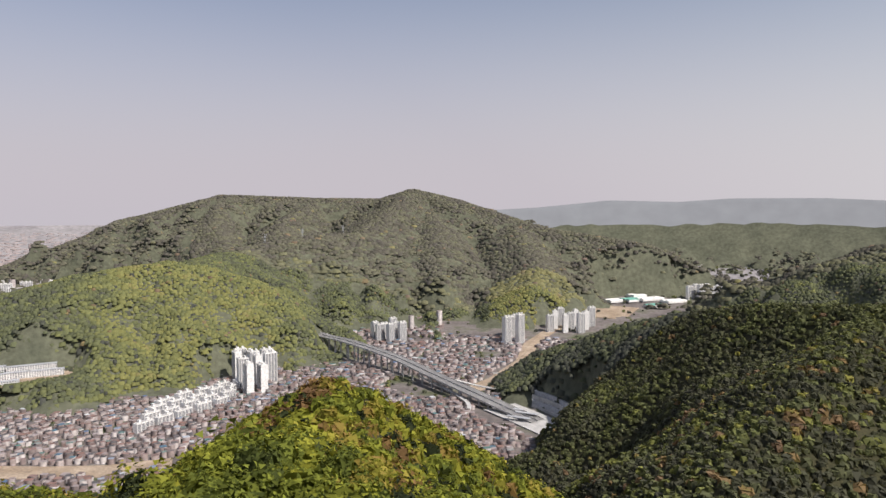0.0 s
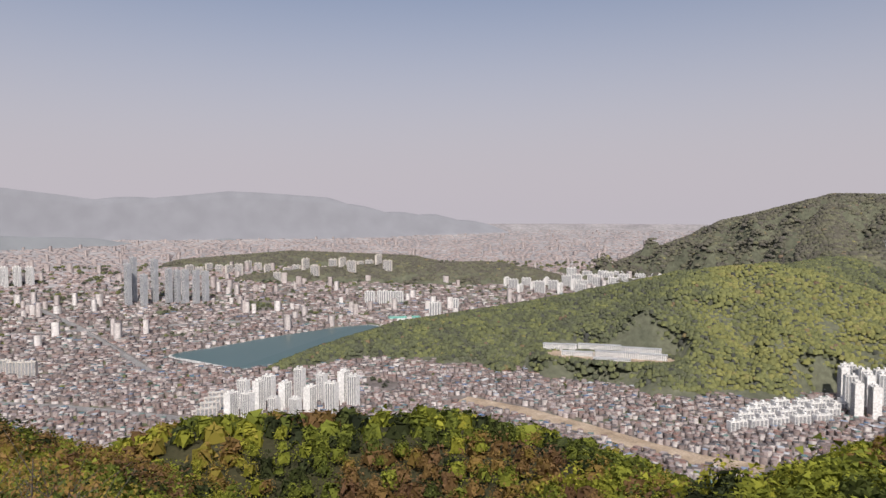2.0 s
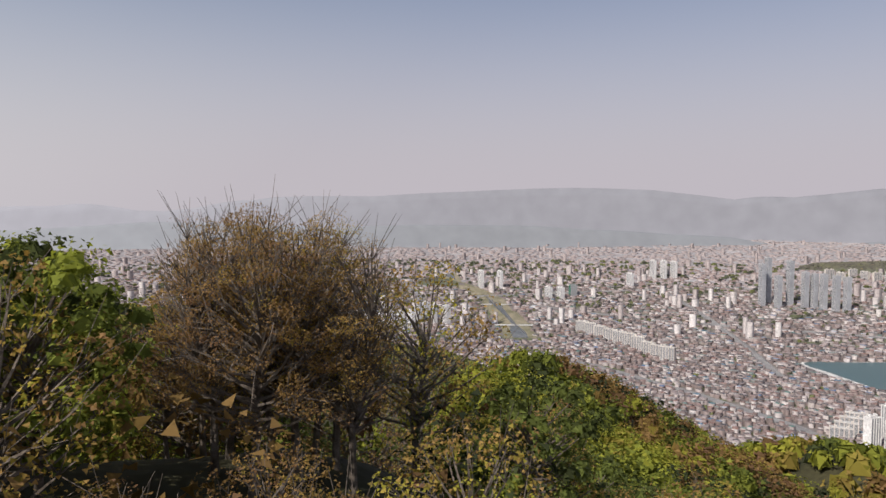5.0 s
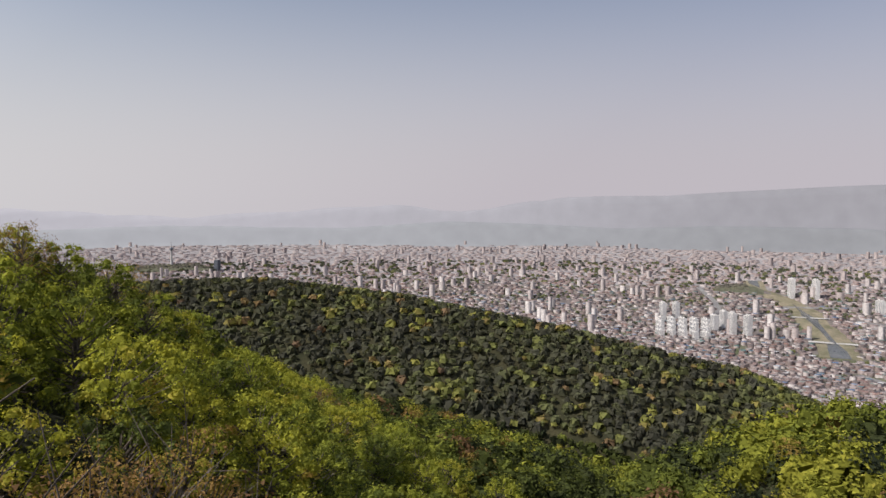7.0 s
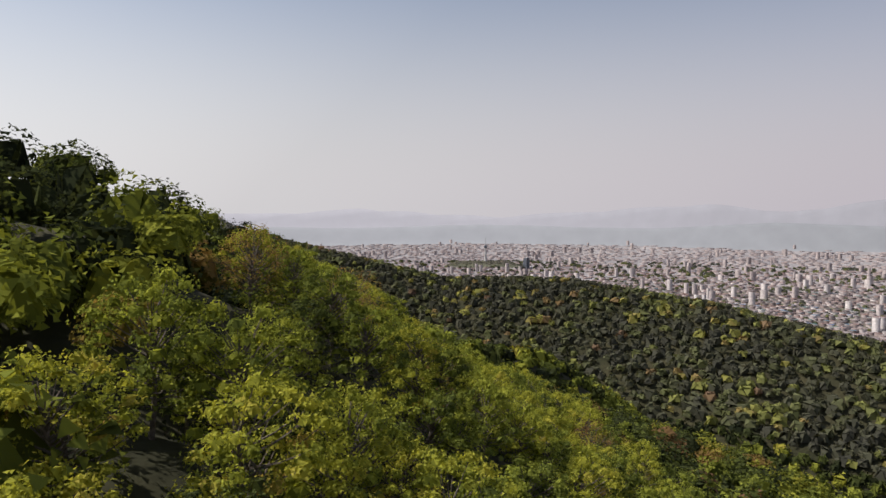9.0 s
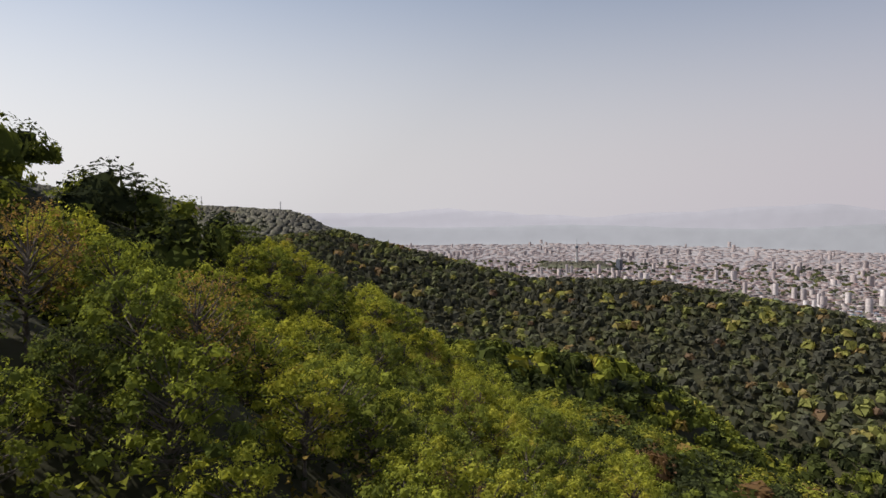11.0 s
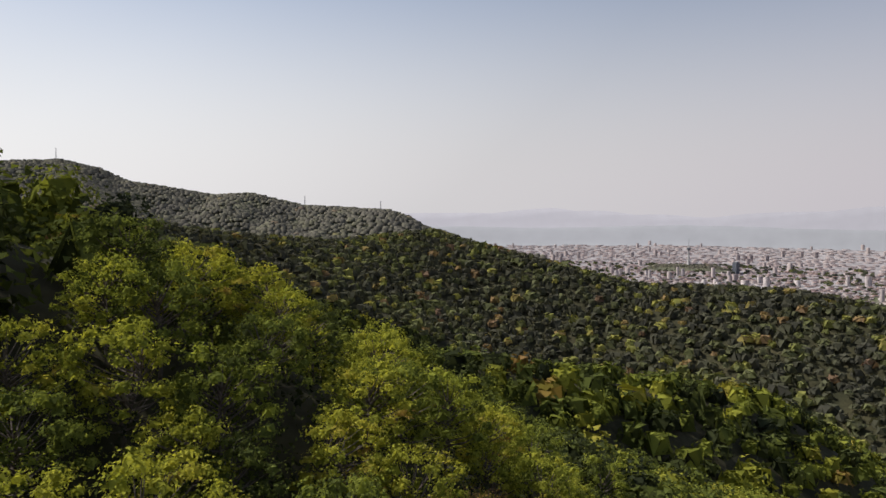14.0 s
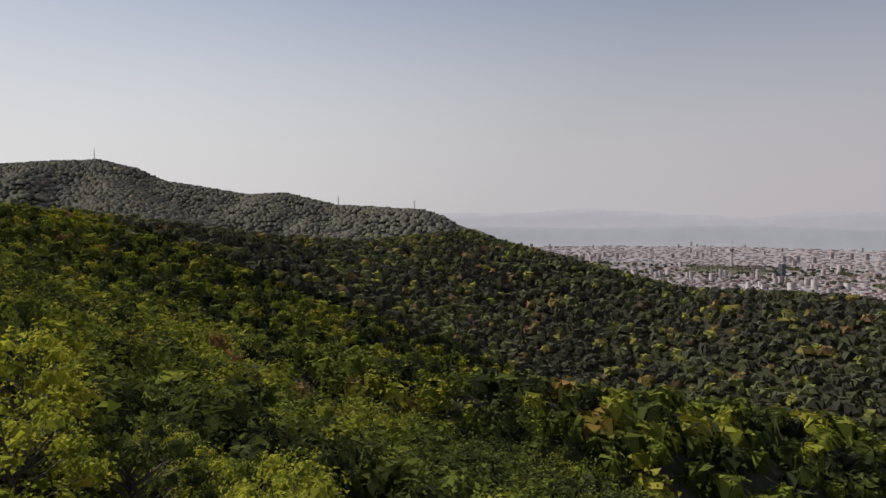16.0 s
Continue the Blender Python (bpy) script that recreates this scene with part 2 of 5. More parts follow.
# crest lines: side slope, rounding, roughness, then (x, y, canopy height over or under the lookout)
CRESTS = [
    # own hill and its spurs
    (0.85, 6, 0.2, [(24, -44, 10), (4, -28, 6), (-17, -15, 1.5), (-25, -8.5, -0.5), (-32, -11, -6.5), (-44, -18, -17)]),
    (0.62, 8, 0.2, [(10, -12, -7), (-2, -4, -11), (-38, -2, -14), (-85, 6, -27), (-128, -2, -31), (-162, 0, -31), (-200, 12, -44), (-260, 25, -82)]),
    (0.66, 9, 0.2, [(0, -4, -11), (-14, 45, -21), (-22, 78, -25), (-36, 150, -58), (-50, 260, -78), (-55, 330, -80), (-80, 430, -112)]),
    (0.50, 10, 0.2, [(-22, 78, -30), (-70, 130, -60), (-120, 158, -66), (-172, 153, -67), (-241, 97, -74), (-330, 60, -110)]),
    (0.85, 6, 0.15, swing([(10, -12, -4), (22, -50, 10), (16, -78, 15), (-8, -70, 11), (-24, -65, 7), (-38, -63, 0.5), (-49, -67, -9), (-64, -80, -30)])),
    (0.85, 6, 0.15, [(-26, -56, 6), (-41, -41, -2), (-50, -36, -9), (-64, -33, -22)]),
    (0.80, 6, 0.15, swing([(16, -78, 15), (22, -102, 18.5), (-12, -112, 11.5), (-30, -115, 4), (-46, -117, -4.5), (-61, -122, -17), (-85, -139, -42), (-110, -180, -52)])),
    (0.78, 9, 0.2, [(20, -190, 2), (-60, -236, -21), (-130, -252, -39), (-205, -266, -54), (-275, -284, -71), (-345, -320, -102)]),
    (0.45, 20, 0.3, swing([(22, -98, 14), (90, -180, 14), (170, -290, 10), (240, -400, 12), (190, -528, 0), (110, -640, -18), (40, -760, -30), (-49, -850, -21), (-255, -742, -71), (-372, -673, -69), (-471, -563, -85), (-573, -435, -113), (-676, -308, -149), (-740, -260, -210)])),
    (0.62, 30, 0.3, [(90, -180, 0), (300, -100, 10), (500, 100, -20), (600, 350, -50)]),
    # valley sides towards the motorway
    (0.86, 30, 0.3, [polar(-62, 780) + (-66,), polar(-46, 900) + (-92,), polar(-33, 1000) + (-114,), polar(-24.3, 1130) + (-140,), polar(-19, 1320) + (-188,), polar(-14.6, 1480) + (-241,), polar(-11, 1560) + (-292,), polar(-8.4, 1620) + (-330,)]),
    (0.80, 30, 0.4, [polar(-33, 1000) + (-118,), polar(-29, 760) + (-150,), polar(-25, 560) + (-182,), polar(-23, 400) + (-185,)]),
    (0.85, 30, 0.4, [polar(-23, 1150) + (-165,), polar(-20, 1060) + (-235,)]),
    (0.62, 35, 0.45, [polar(35, 2150) + (-240,), polar(28.4, 2100) + (-172,), polar(22, 2150) + (-145,), polar(16.8, 2150) + (-195,), polar(13.9, 2130) + (-310,)]),
    (0.42, 30, 0.4, [polar(33, 2150) + (-222,), polar(42, 2110) + (-288,), polar(51, 2080) + (-335,), polar(57, 1980) + (-381,), polar(63, 1790) + (-404,)]),
    (0.62, 40, 0.45, [polar(28, 2100) + (-178,), polar(26.5, 1850) + (-290,), polar(24.5, 1680) + (-400,)]),
    (0.62, 40, 0.45, [polar(22, 2150) + (-150,), polar(20, 1850) + (-300,), polar(20, 1650) + (-405,)]),
    (0.50, 60, 0.6, [polar(29.5, 5000) + (-237,), polar(23.8, 4870) + (-34,), polar(17.6, 4750) + (107,), polar(10, 4620) + (85,), polar(5, 4500) + (80,), polar(2.3, 4370) + (140,), polar(-1.2, 4120) + (71,), polar(-8.3, 3750) + (-85,), polar(-16, 3620) + (-159,), polar(-21, 3500) + (-269,), polar(-26, 3370) + (-380,)]),
    (0.50, 50, 0.6, [polar(2.3, 4370) + (130,), polar(6.8, 3250) + (-106,), polar(10, 3060) + (-96,), polar(16.3, 2800) + (-142,), polar(20, 2450) + (-165,)]),
    (0.55, 50, 0.6, [polar(10, 3060) + (-100,), polar(9, 2650) + (-275,), polar(8.5, 2450) + (-385,)]),
    (0.55, 50, 0.6, [polar(1, 4000) + (12,), polar(0, 3120) + (-187,), polar(-1, 2700) + (-365,)]),
    (0.65, 40, 0.6, [polar(17.6, 4750) + (100,), polar(18.2, 4100) + (-70,), polar(17, 3500) + (-220,)]),
    (0.65, 40, 0.6, [polar(10, 4620) + (78,), polar(13, 3950) + (-50,), polar(13.8, 3350) + (-170,)]),
    (0.65, 40, 0.6, [polar(5, 4500) + (72,), polar(5.2, 3900) + (-40,), polar(3.8, 3300) + (-190,), polar(3.5, 2750) + (-340,)]),
    (0.60, 40, 0.5, [polar(-6, 3620) + (-75,), polar(-8, 2870) + (-240,), polar(-7.5, 2620) + (-292,), polar(-6, 2500) + (-390,)]),
    (0.50, 60, 0.5, [polar(-42, 2750) + (50,), polar(-33, 2810) + (-115,), polar(-29, 2810) + (-200,), polar(-26, 2810) + (-300,), polar(-24, 2810) + (-390,)]),
    # the mountain ahead at the end of the walk
    (0.50, 40, 0.6, swing([polar(226, 1900, -64, -99) + (60,), polar(215.6, 1900, -64, -99) + (108,), polar(209.5, 1850, -64, -99) + (124,), polar(206, 1800, -64, -99) + (78,), polar(202.7, 1750, -64, -99) + (60,), polar(198.5, 1700, -64, -99) + (38,), polar(195.8, 1650, -64, -99) + (41,), polar(191.4, 1600, -64, -99) + (13,), polar(185, 1500, -64, -99) + (3,), polar(181.9, 1450, -64, -99) + (-33,), polar(176, 1400, -64, -99) + (-75,), polar(169, 1350, -64, -99) + (-130,), polar(165, 1350, -64, -99) + (-230,)])),
    (0.45, 40, 0.6, swing([polar(209.5, 1850, -64, -99) + (110,), polar(205, 1350, -64, -99) + (-20,), polar(201, 1100, -64, -99) + (-110,)])),
    # low wooded hills on the plain
    (0.30, 60, 0.5, [polar(63, 4300) + (-385,), polar(58, 4300) + (-352,), polar(50, 4300) + (-318,), polar(43, 4200) + (-312,), polar(39, 4100) + (-360,)]),
    (0.30, 60, 0.5, [polar(68, 5600) + (-370,), polar(60, 5600) + (-318,), polar(50, 5400) + (-350,)]),
    (0.35, 40, 0.5, [polar(145, 5200) + (-380,), polar(141.5, 5200) + (-372,), polar(140, 5200) + (-400,)]),
    (0.40, 20, 0.3, [polar(97, 3900) + (-375,), polar(98.5, 3900) + (-380,)]),
    # far ranges all round the plain
    (0.25, 200, 0.7, [polar(-60, 8200) + (130,), polar(-33, 8000) + (110,), polar(-29, 8000) + (138,), polar(-23, 8000) + (140,), polar(-19, 8000) + (105,), polar(-14, 8000) + (125,), polar(-8, 8000) + (45,), polar(0, 8000) + (-20,)]),
    (0.50, 200, 0.6, [polar(44, 13500) + (-220,), polar(48, 13000) + (-60,), polar(52, 12500) + (0,), polar(57, 12000) + (240,), polar(62, 12000) + (310,), polar(64.5, 12000) + (330,), polar(68, 12000) + (250,), polar(74, 12500) + (220,), polar(80, 12500) + (390,), polar(86, 12500) + (440,), polar(95, 12500) + (380,), polar(103, 12500) + (290,), polar(109, 12500) + (285,), polar(113.5, 13000) + (200,), polar(119.5, 13500) + (-10,), polar(125.5, 14000) + (150,), polar(133.5, 14500) + (20,), polar(142.5, 15000) + (-120,), polar(153.5, 16000) + (60,), polar(161.5, 16500) + (-60,), polar(173, 17000) + (-40,), polar(190, 17000) + (-40,)]),
    (0.22, 200, 0.6, [polar(75, 9500) + (-330,), polar(90, 9000) + (-190,), polar(100, 9000) + (-180,), polar(107, 9500) + (-230,), polar(114.5, 9500) + (-170,), polar(120.5, 9500) + (-140,), polar(129.5, 9500) + (-230,), polar(143.5, 10000) + (-190,), polar(153.5, 9500) + (-230,), polar(169.5, 9000) + (-180,), polar(190, 9000) + (-190,)]),
]


# levelled places: x, y, radius, height over the plain
PADS = [polar(37.6, 1800) + (70, 46), polar(35.2, 1790) + (85, 46), polar(32.4, 1780) + (85, 46), polar(30, 1785) + (65, 46),
        polar(15.6, 1690) + (120, 0), polar(4.4, 2210) + (110, 0), polar(-6, 2200) + (90, 0), polar(-10.6, 2440) + (130, 0), polar(-21.3, 3450) + (160, 0),
        polar(-6.4, 1390) + (75, 0), polar(-9.4, 1310) + (75, 0), polar(22, 1440) + (110, 0), polar(18.5, 1520) + (90, 0), polar(-16.5, 3280) + (215, 0), polar(-14, 2900) + (150, 0)]


def land(x, y):
    """Height of the ground over the plain, at true plan metres."""
    x, y = np.asarray(x, float), np.asarray(y, float)
    far = np.hypot(x - CX, y - CY)
    k = np.clip((far - 250) / 600, 0, 1)
    rough = (1 - k) * lump(x, y, 60, 5) * 0.12 + k * lump(x, y, 300, 3) * 0.50 + k * lump(x, y, 120, 9) * 0.16
    rough = rough * np.clip(1 - (far - 4500) / 2500, 0.12, 1)
    best = np.full(x.shape, -Z0 + 0.0)
    soft = 4.0 + np.clip((far - 60) / 60, 0, 26)
    for slope, w, ro, pts in CRESTS:
        top = np.full(x.shape, -1e9)
        for (ax, ay, az), (bx, by, bz) in zip(pts[:-1], pts[1:]):
            ex, ey = bx - ax, by - ay
            u = np.clip(((x - ax) * ex + (y - ay) * ey) / (ex * ex + ey * ey), 0, 1)
            d = np.hypot(x - ax - u * ex, y - ay - u * ey)
            zc = az + (bz - az) * u
            top = np.maximum(top, zc - slope * (np.sqrt(d * d + w * w) - w) * np.maximum(1 + ro * rough, 0.6))
        top = top - TREE
        hh = np.clip(0.5 + 0.5 * (top - best) / soft, 0, 1)
        best = best + (top - best) * hh + soft * hh * (1 - hh) * 0.35
    z = Z0 + np.maximum(best, -Z0)
    z = np.where((z < 14) & (far > 700), np.maximum(z - 9, 0) * 2.8, z)
    for px, py, pr, lv in PADS:
        q = np.clip((np.hypot(x - px, y - py) - pr) / (0.35 * pr), 0, 1)
        z = lv + (z - lv) * q * q * (3 - 2 * q)
    return z


def mesh_object(name, verts, faces_list, mats, tint=None, index=None, parent=None, smooth=False):
    """One mesh from arrays: verts (n, 3), faces_list of (m, k) index arrays."""
    me = bpy.data.meshes.new(name)
    verts = np.asarray(verts, np.float32)
    loops = np.concatenate([np.asarray(f, np.int32).ravel() for f in faces_list])
    sizes = np.concatenate([np.full(len(f), np.asarray(f).shape[1], np.int32) for f in faces_list])
    me.vertices.add(len(verts))
    me.vertices.foreach_set("co", verts.ravel())
    me.loops.add(len(loops))
    me.loops.foreach_set("vertex_index", loops)
    me.polygons.add(len(sizes))
    me.polygons.foreach_set("loop_start", np.concatenate([[0], np.cumsum(sizes)[:-1]]).astype(np.int32))
    for m in mats:
        me.materials.append(m)
    if index is not None:
        me.polygons.foreach_set("material_index", np.asarray(index, np.int32))
    if tint is not None:
        a = me.attributes.new("tint", "FLOAT", "POINT")
        a.data.foreach_set("value", np.asarray(tint, np.float32))
    me.update(calc_edges=True)
    me.validate()
    if smooth:
        me.polygons.foreach_set("use_smooth", np.ones(len(sizes), bool))
    ob = new(name, me)
    if parent is not None:
        ob.parent = parent
    return ob


def part(name, bm, mat, parent, label=""):
    me = bpy.data.meshes.new(name)
    bm.to_mesh(me)
    bm.free()
    me.materials.append(mat)
    ob = new(name, me)
    ob.parent = parent
    if label:
        ob["label"] = label
    return ob


def box(bm, x0, y0, z0, x1, y1, z1):
    v = [bm.verts.new(p) for p in ((x0, y0, z0), (x1, y0, z0), (x1, y1, z0), (x0, y1, z0), (x0, y0, z1), (x1, y0, z1), (x1, y1, z1), (x0, y1, z1))]
    for f in ((3, 2, 1, 0), (4, 5, 6, 7), (0, 1, 5, 4), (1, 2, 6, 5), (2, 3, 7, 6), (3, 0, 4, 7)):
        bm.faces.new([v[k] for k in f])
    return bm


# the ground: one sheet from under the lookout to the horizon
NA, NR = 600, 230
ga = np.linspace(0, 2 * np.pi, NA, endpoint=False)
gr = np.concatenate([np.linspace(1.5, 120, 50, endpoint=False), np.geomspace(120, 22000, NR - 50)])
GX, GY = CX - np.outer(gr, np.sin(ga)), CY + np.outer(gr, np.cos(ga))
GZ = land(GX, GY)
WX, WY, WZ = squeeze(GX, GY, GZ)
i, j = np.meshgrid(np.arange(NR - 1), np.arange(NA), indexing="ij")
jn = (j + 1) % NA
quads = np.stack([i * NA + j, i * NA + jn, (i + 1) * NA + jn, (i + 1) * NA + j], -1).reshape(-1, 4)
gv = np.concatenate([np.stack([WX, WY, WZ], -1).reshape(-1, 3), [[CX, CY, float(land(CX, CY))]]])
fan = np.stack([np.full(NA, NR * NA), (np.arange(NA) + 1) % NA, np.arange(NA)], -1)
qz = GZ.ravel()[quads].mean(1)
qr = np.hypot(GX.ravel() - CX, GY.ravel() - CY)[quads].max(1)
qa = np.degrees(np.arctan2(-GX, GY)).ravel()[quads].mean(1) % 360
qz = np.where(qr > 6800, GZ.ravel()[quads].max(1), qz)
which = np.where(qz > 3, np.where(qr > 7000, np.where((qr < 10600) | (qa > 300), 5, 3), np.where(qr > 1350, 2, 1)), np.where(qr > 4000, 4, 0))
M_PLAIN = noisy("town_ground", [(0.35, (0.12, 0.10, 0.095)), (0.5, (0.18, 0.155, 0.145)), (0.65, (0.09, 0.10, 0.05))], 0.008, 0.95, 0.1, fine=0.08)
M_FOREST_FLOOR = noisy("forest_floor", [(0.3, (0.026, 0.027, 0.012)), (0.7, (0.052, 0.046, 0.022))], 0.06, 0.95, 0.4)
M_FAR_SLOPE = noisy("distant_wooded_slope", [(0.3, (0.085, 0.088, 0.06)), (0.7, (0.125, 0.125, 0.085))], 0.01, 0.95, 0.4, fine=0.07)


# mountain haze put in as emission, brighter towards the sun's side
def haze_glow_range(name, base, glow, k):
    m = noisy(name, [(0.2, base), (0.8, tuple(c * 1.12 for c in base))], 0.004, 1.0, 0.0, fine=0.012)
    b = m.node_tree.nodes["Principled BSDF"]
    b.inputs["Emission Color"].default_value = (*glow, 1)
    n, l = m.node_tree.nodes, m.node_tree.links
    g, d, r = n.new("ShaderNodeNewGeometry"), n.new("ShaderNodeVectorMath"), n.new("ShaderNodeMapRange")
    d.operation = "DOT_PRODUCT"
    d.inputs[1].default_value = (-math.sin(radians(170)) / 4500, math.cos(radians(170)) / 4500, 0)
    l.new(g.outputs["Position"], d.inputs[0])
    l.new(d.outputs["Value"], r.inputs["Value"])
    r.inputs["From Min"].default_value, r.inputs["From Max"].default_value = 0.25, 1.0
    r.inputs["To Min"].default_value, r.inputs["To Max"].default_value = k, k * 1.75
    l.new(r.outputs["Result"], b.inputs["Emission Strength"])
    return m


M_RANGE = haze_glow_range("glowing_far_range", (0.055, 0.055, 0.060), (1.0, 0.965, 1.06), 0.285)
M_NEAR_RANGE = haze_glow_range("glowing_hazy_foothills", (0.060, 0.062, 0.064), (0.97, 0.97, 1.05), 0.235)
# paler than the near town ground: distance haze painted into the colour
M_FAR_PLAIN = noisy("hazed_far_plain", [(0.35, (0.23, 0.21, 0.215)), (0.65, (0.31, 0.285, 0.285))], 0.006, 1.0, 0.0, fine=0.05)
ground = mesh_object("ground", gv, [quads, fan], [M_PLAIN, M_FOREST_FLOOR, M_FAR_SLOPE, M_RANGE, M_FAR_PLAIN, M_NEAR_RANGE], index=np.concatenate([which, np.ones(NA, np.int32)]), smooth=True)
tagged(ground, "hilly ground with town plain running to hazy mountains", "ground", kind="structure")

# ---------------------------------------------------------------- woods
q4 = np.arange(4) * np.pi / 2
DOME = np.concatenate([np.stack([np.cos(q4), np.sin(q4), np.full(4, -0.35)], -1), np.stack([0.66 * np.cos(q4 + 0.785), 0.66 * np.sin(q4 + 0.785), np.full(4, 0.78)], -1)])
DOME_F = np.array([(0, 1, 4), (1, 5, 4), (1, 2, 5), (2, 6, 5), (2, 3, 6), (3, 7, 6), (3, 0, 7), (0, 4, 7), (4, 5, 6), (4, 6, 7)])


def canopy(rng, centre, rad, high, tint):
    """Far crowns as low rounded domes, one closed piece each, uneven in outline."""
    k = len(centre)
    ro = rng.uniform(0, 6.283, k)[:, None]
    sq = rng.uniform(0.78, 1.22, (k, 8, 1))
    dx = DOME[None, :, 0] * np.cos(ro) - DOME[None, :, 1] * np.sin(ro)
    dy = DOME[None, :, 0] * np.sin(ro) + DOME[None, :, 1] * np.cos(ro)
    v = centre[:, None] + np.stack([dx, dy, np.broadcast_to(DOME[None, :, 2], dx.shape)], -1) * sq * np.stack([rad, rad, high], -1)[:, None]
    f = DOME_F[None] + (np.arange(k) * 8)[:, None, None]
    return v.reshape(-1, 3), f.reshape(-1, 3), np.repeat(tint, 8)


def leaf_cloud(rng, centre, rad, high, n, size, tint, lobes=5, core=0.72):
    """Crowns as clouds of leaf sprays round lumpy shells. centre (k, 3), rad and high (k,), n sprays each."""
    k = len(centre)
    th = rng.uniform(0, 2 * np.pi, (k, n))
    cz = rng.uniform(-0.55, 1.0, (k, n))
    sz = np.sqrt(1 - cz * cz)
    d = np.stack([np.cos(th) * sz, np.sin(th) * sz, cz], -1)
    ld = rng.normal(size=(k, lobes, 3))
    ld[:, :, 2] = np.abs(ld[:, :, 2]) * 0.8
    ld /= np.linalg.norm(ld, axis=2, keepdims=True)
    near = np.einsum("knc,klc->knl", d, ld).max(2)
    f = (0.56 + 0.50 * np.clip(near, 0, 1) ** 4) * rng.uniform(0.86, 1.06, (k, n))
    p = centre[:, None] + d * f[..., None] * np.stack([rad, rad, high], -1)[:, None]
    nrm = d * 0.9 + rng.normal(size=(k, n, 3)) * 0.55
    nrm[..., 2] += 0.5
    nrm /= np.linalg.norm(nrm, axis=2, keepdims=True)
    a = np.cross(nrm, rng.normal(size=(k, n, 3)))
    a /= np.linalg.norm(a, axis=2, keepdims=True) + 1e-9
    b = np.cross(nrm, a)
    s = (size[:, None] * rng.uniform(0.6, 1.4, (k, n)))[..., None]
    v = np.stack([p - a * s * 0.9 - b * s * 0.5, p + a * s * 0.9 - b * s * 0.6, p + b * s * 1.1], 2).reshape(-1, 3)
    fc = np.arange(len(v)).reshape(-1, 3)
    t = np.repeat(tint, n * 3)
    if core:
        ro = rng.uniform(0, 6.283, k)
        sq = rng.uniform(0.85, 1.15, (k, 8, 1))
        dx = DOME[None, :, 0] * np.cos(ro)[:, None] - DOME[None, :, 1] * np.sin(ro)[:, None]
        dy = DOME[None, :, 0] * np.sin(ro)[:, None] + DOME[None, :, 1] * np.cos(ro)[:, None]
        dm = np.stack([dx, dy, np.broadcast_to(DOME[None, :, 2], dx.shape)], -1) * sq
        cv = centre[:, None] + dm * np.stack([rad, rad, high], -1)[:, None] * core
        cv = cv[:, DOME_F] + rng.normal(0, 0.13, (k, 10, 3, 3)) * (rad * core)[:, None, None, None]     # ragged leaf masses, not a shell
        cf = np.arange(k * 30).reshape(-1, 3) + len(v)
        v, fc, t = np.concatenate([v, cv.reshape(-1, 3)]), np.concatenate([fc, cf]), np.concatenate([t, np.repeat(tint, 30)])
    return v, fc, t


def species(x, y, rng):
    """Tint of a tree by stands: pine, green oak, fresh yellow-green, brown buds."""
    az = np.degrees(np.arctan2(-x, y)) % 360
    r = np.hypot(x, y)
    base = np.full(len(x), 0.38)
    base = np.where((az > 98) & (az < 260) & (r > 230) & (r < 2750), 0.17, base)
    base = np.where((y > 60) & (r < 620) & (x > -90), 0.56, base)                 # fresh knoll
    base = np.where((x < -90) & (y > -20) & (r < 620), 0.50, base)
    base = np.where(r > 2750, 0.24, base)                # budding spur
    base = base + (0.57 - base) * np.clip((az - 10) / 4, 0, 1) * np.clip((31 - az + 4 * lump(x, y, 330, 27)) / 7, 0, 1) * ((r > 1500) & (r < 2400) & (az < 60))  # sunny green hill
    base = np.where((r > 2300) & (az > 348) & (az < 356) & (r < 2900), 0.60, base)
    east = (r > 380) & (az > 300) & (r < 1700)                                     # valley side: green oaks, browner along its crest
    base = np.where(east, 0.25 + 0.10 * lump(x, y, 260, 24), base)
    patch = (lump(x, y, 150, 21) * 0.14 + lump(x, y, 48, 22) * 0.12) * np.where(r > 900, 0.55, 1.0)
    s = base + patch + rng.normal(0, 1, len(x)) * np.where(r > 900, 0.035, 0.10)
    u = rng.uniform(0, 1, len(x))
    s = np.where(u < np.where(r > 900, 0.05, 0.16), rng.uniform(0.0, 0.18, len(x)), s)
    s = np.where(u > np.where(r > 900, 0.985, 0.95), rng.uniform(0.66, 0.98, len(x)), s)
    south = (az > 98) & (az < 260)
    spur = south & (r > 170) & (r < 560)                                            # mixed spur: pines, fresh oaks, brown buds
    s = np.where(spur, np.clip(0.38 + 0.14 * lump(x, y, 90, 25) + rng.normal(0, 0.17, len(x)), 0.03, 0.9), s)
    gold = south & (r >= 560) & (r < 1300) & (rng.uniform(0, 1, len(x)) < 0.05 + 0.16 * np.clip(lump(x, y, 130, 26), 0, 1))
    s = np.where(gold, rng.uniform(0.42, 0.80, len(x)), s)
    brown = (r < 1000) & ((az < 98) | (az > 318) | (r < 230)) & (lump(x, y, 110, 23) > np.where((x < -70) & (y > -20), 0.1, 0.75)) & (rng.uniform(0, 1, len(x)) < 0.6)
    s = np.where(brown, rng.uniform(0.78, 1.0, len(x)), s)
    return np.clip(s, 0.02, 0.98)


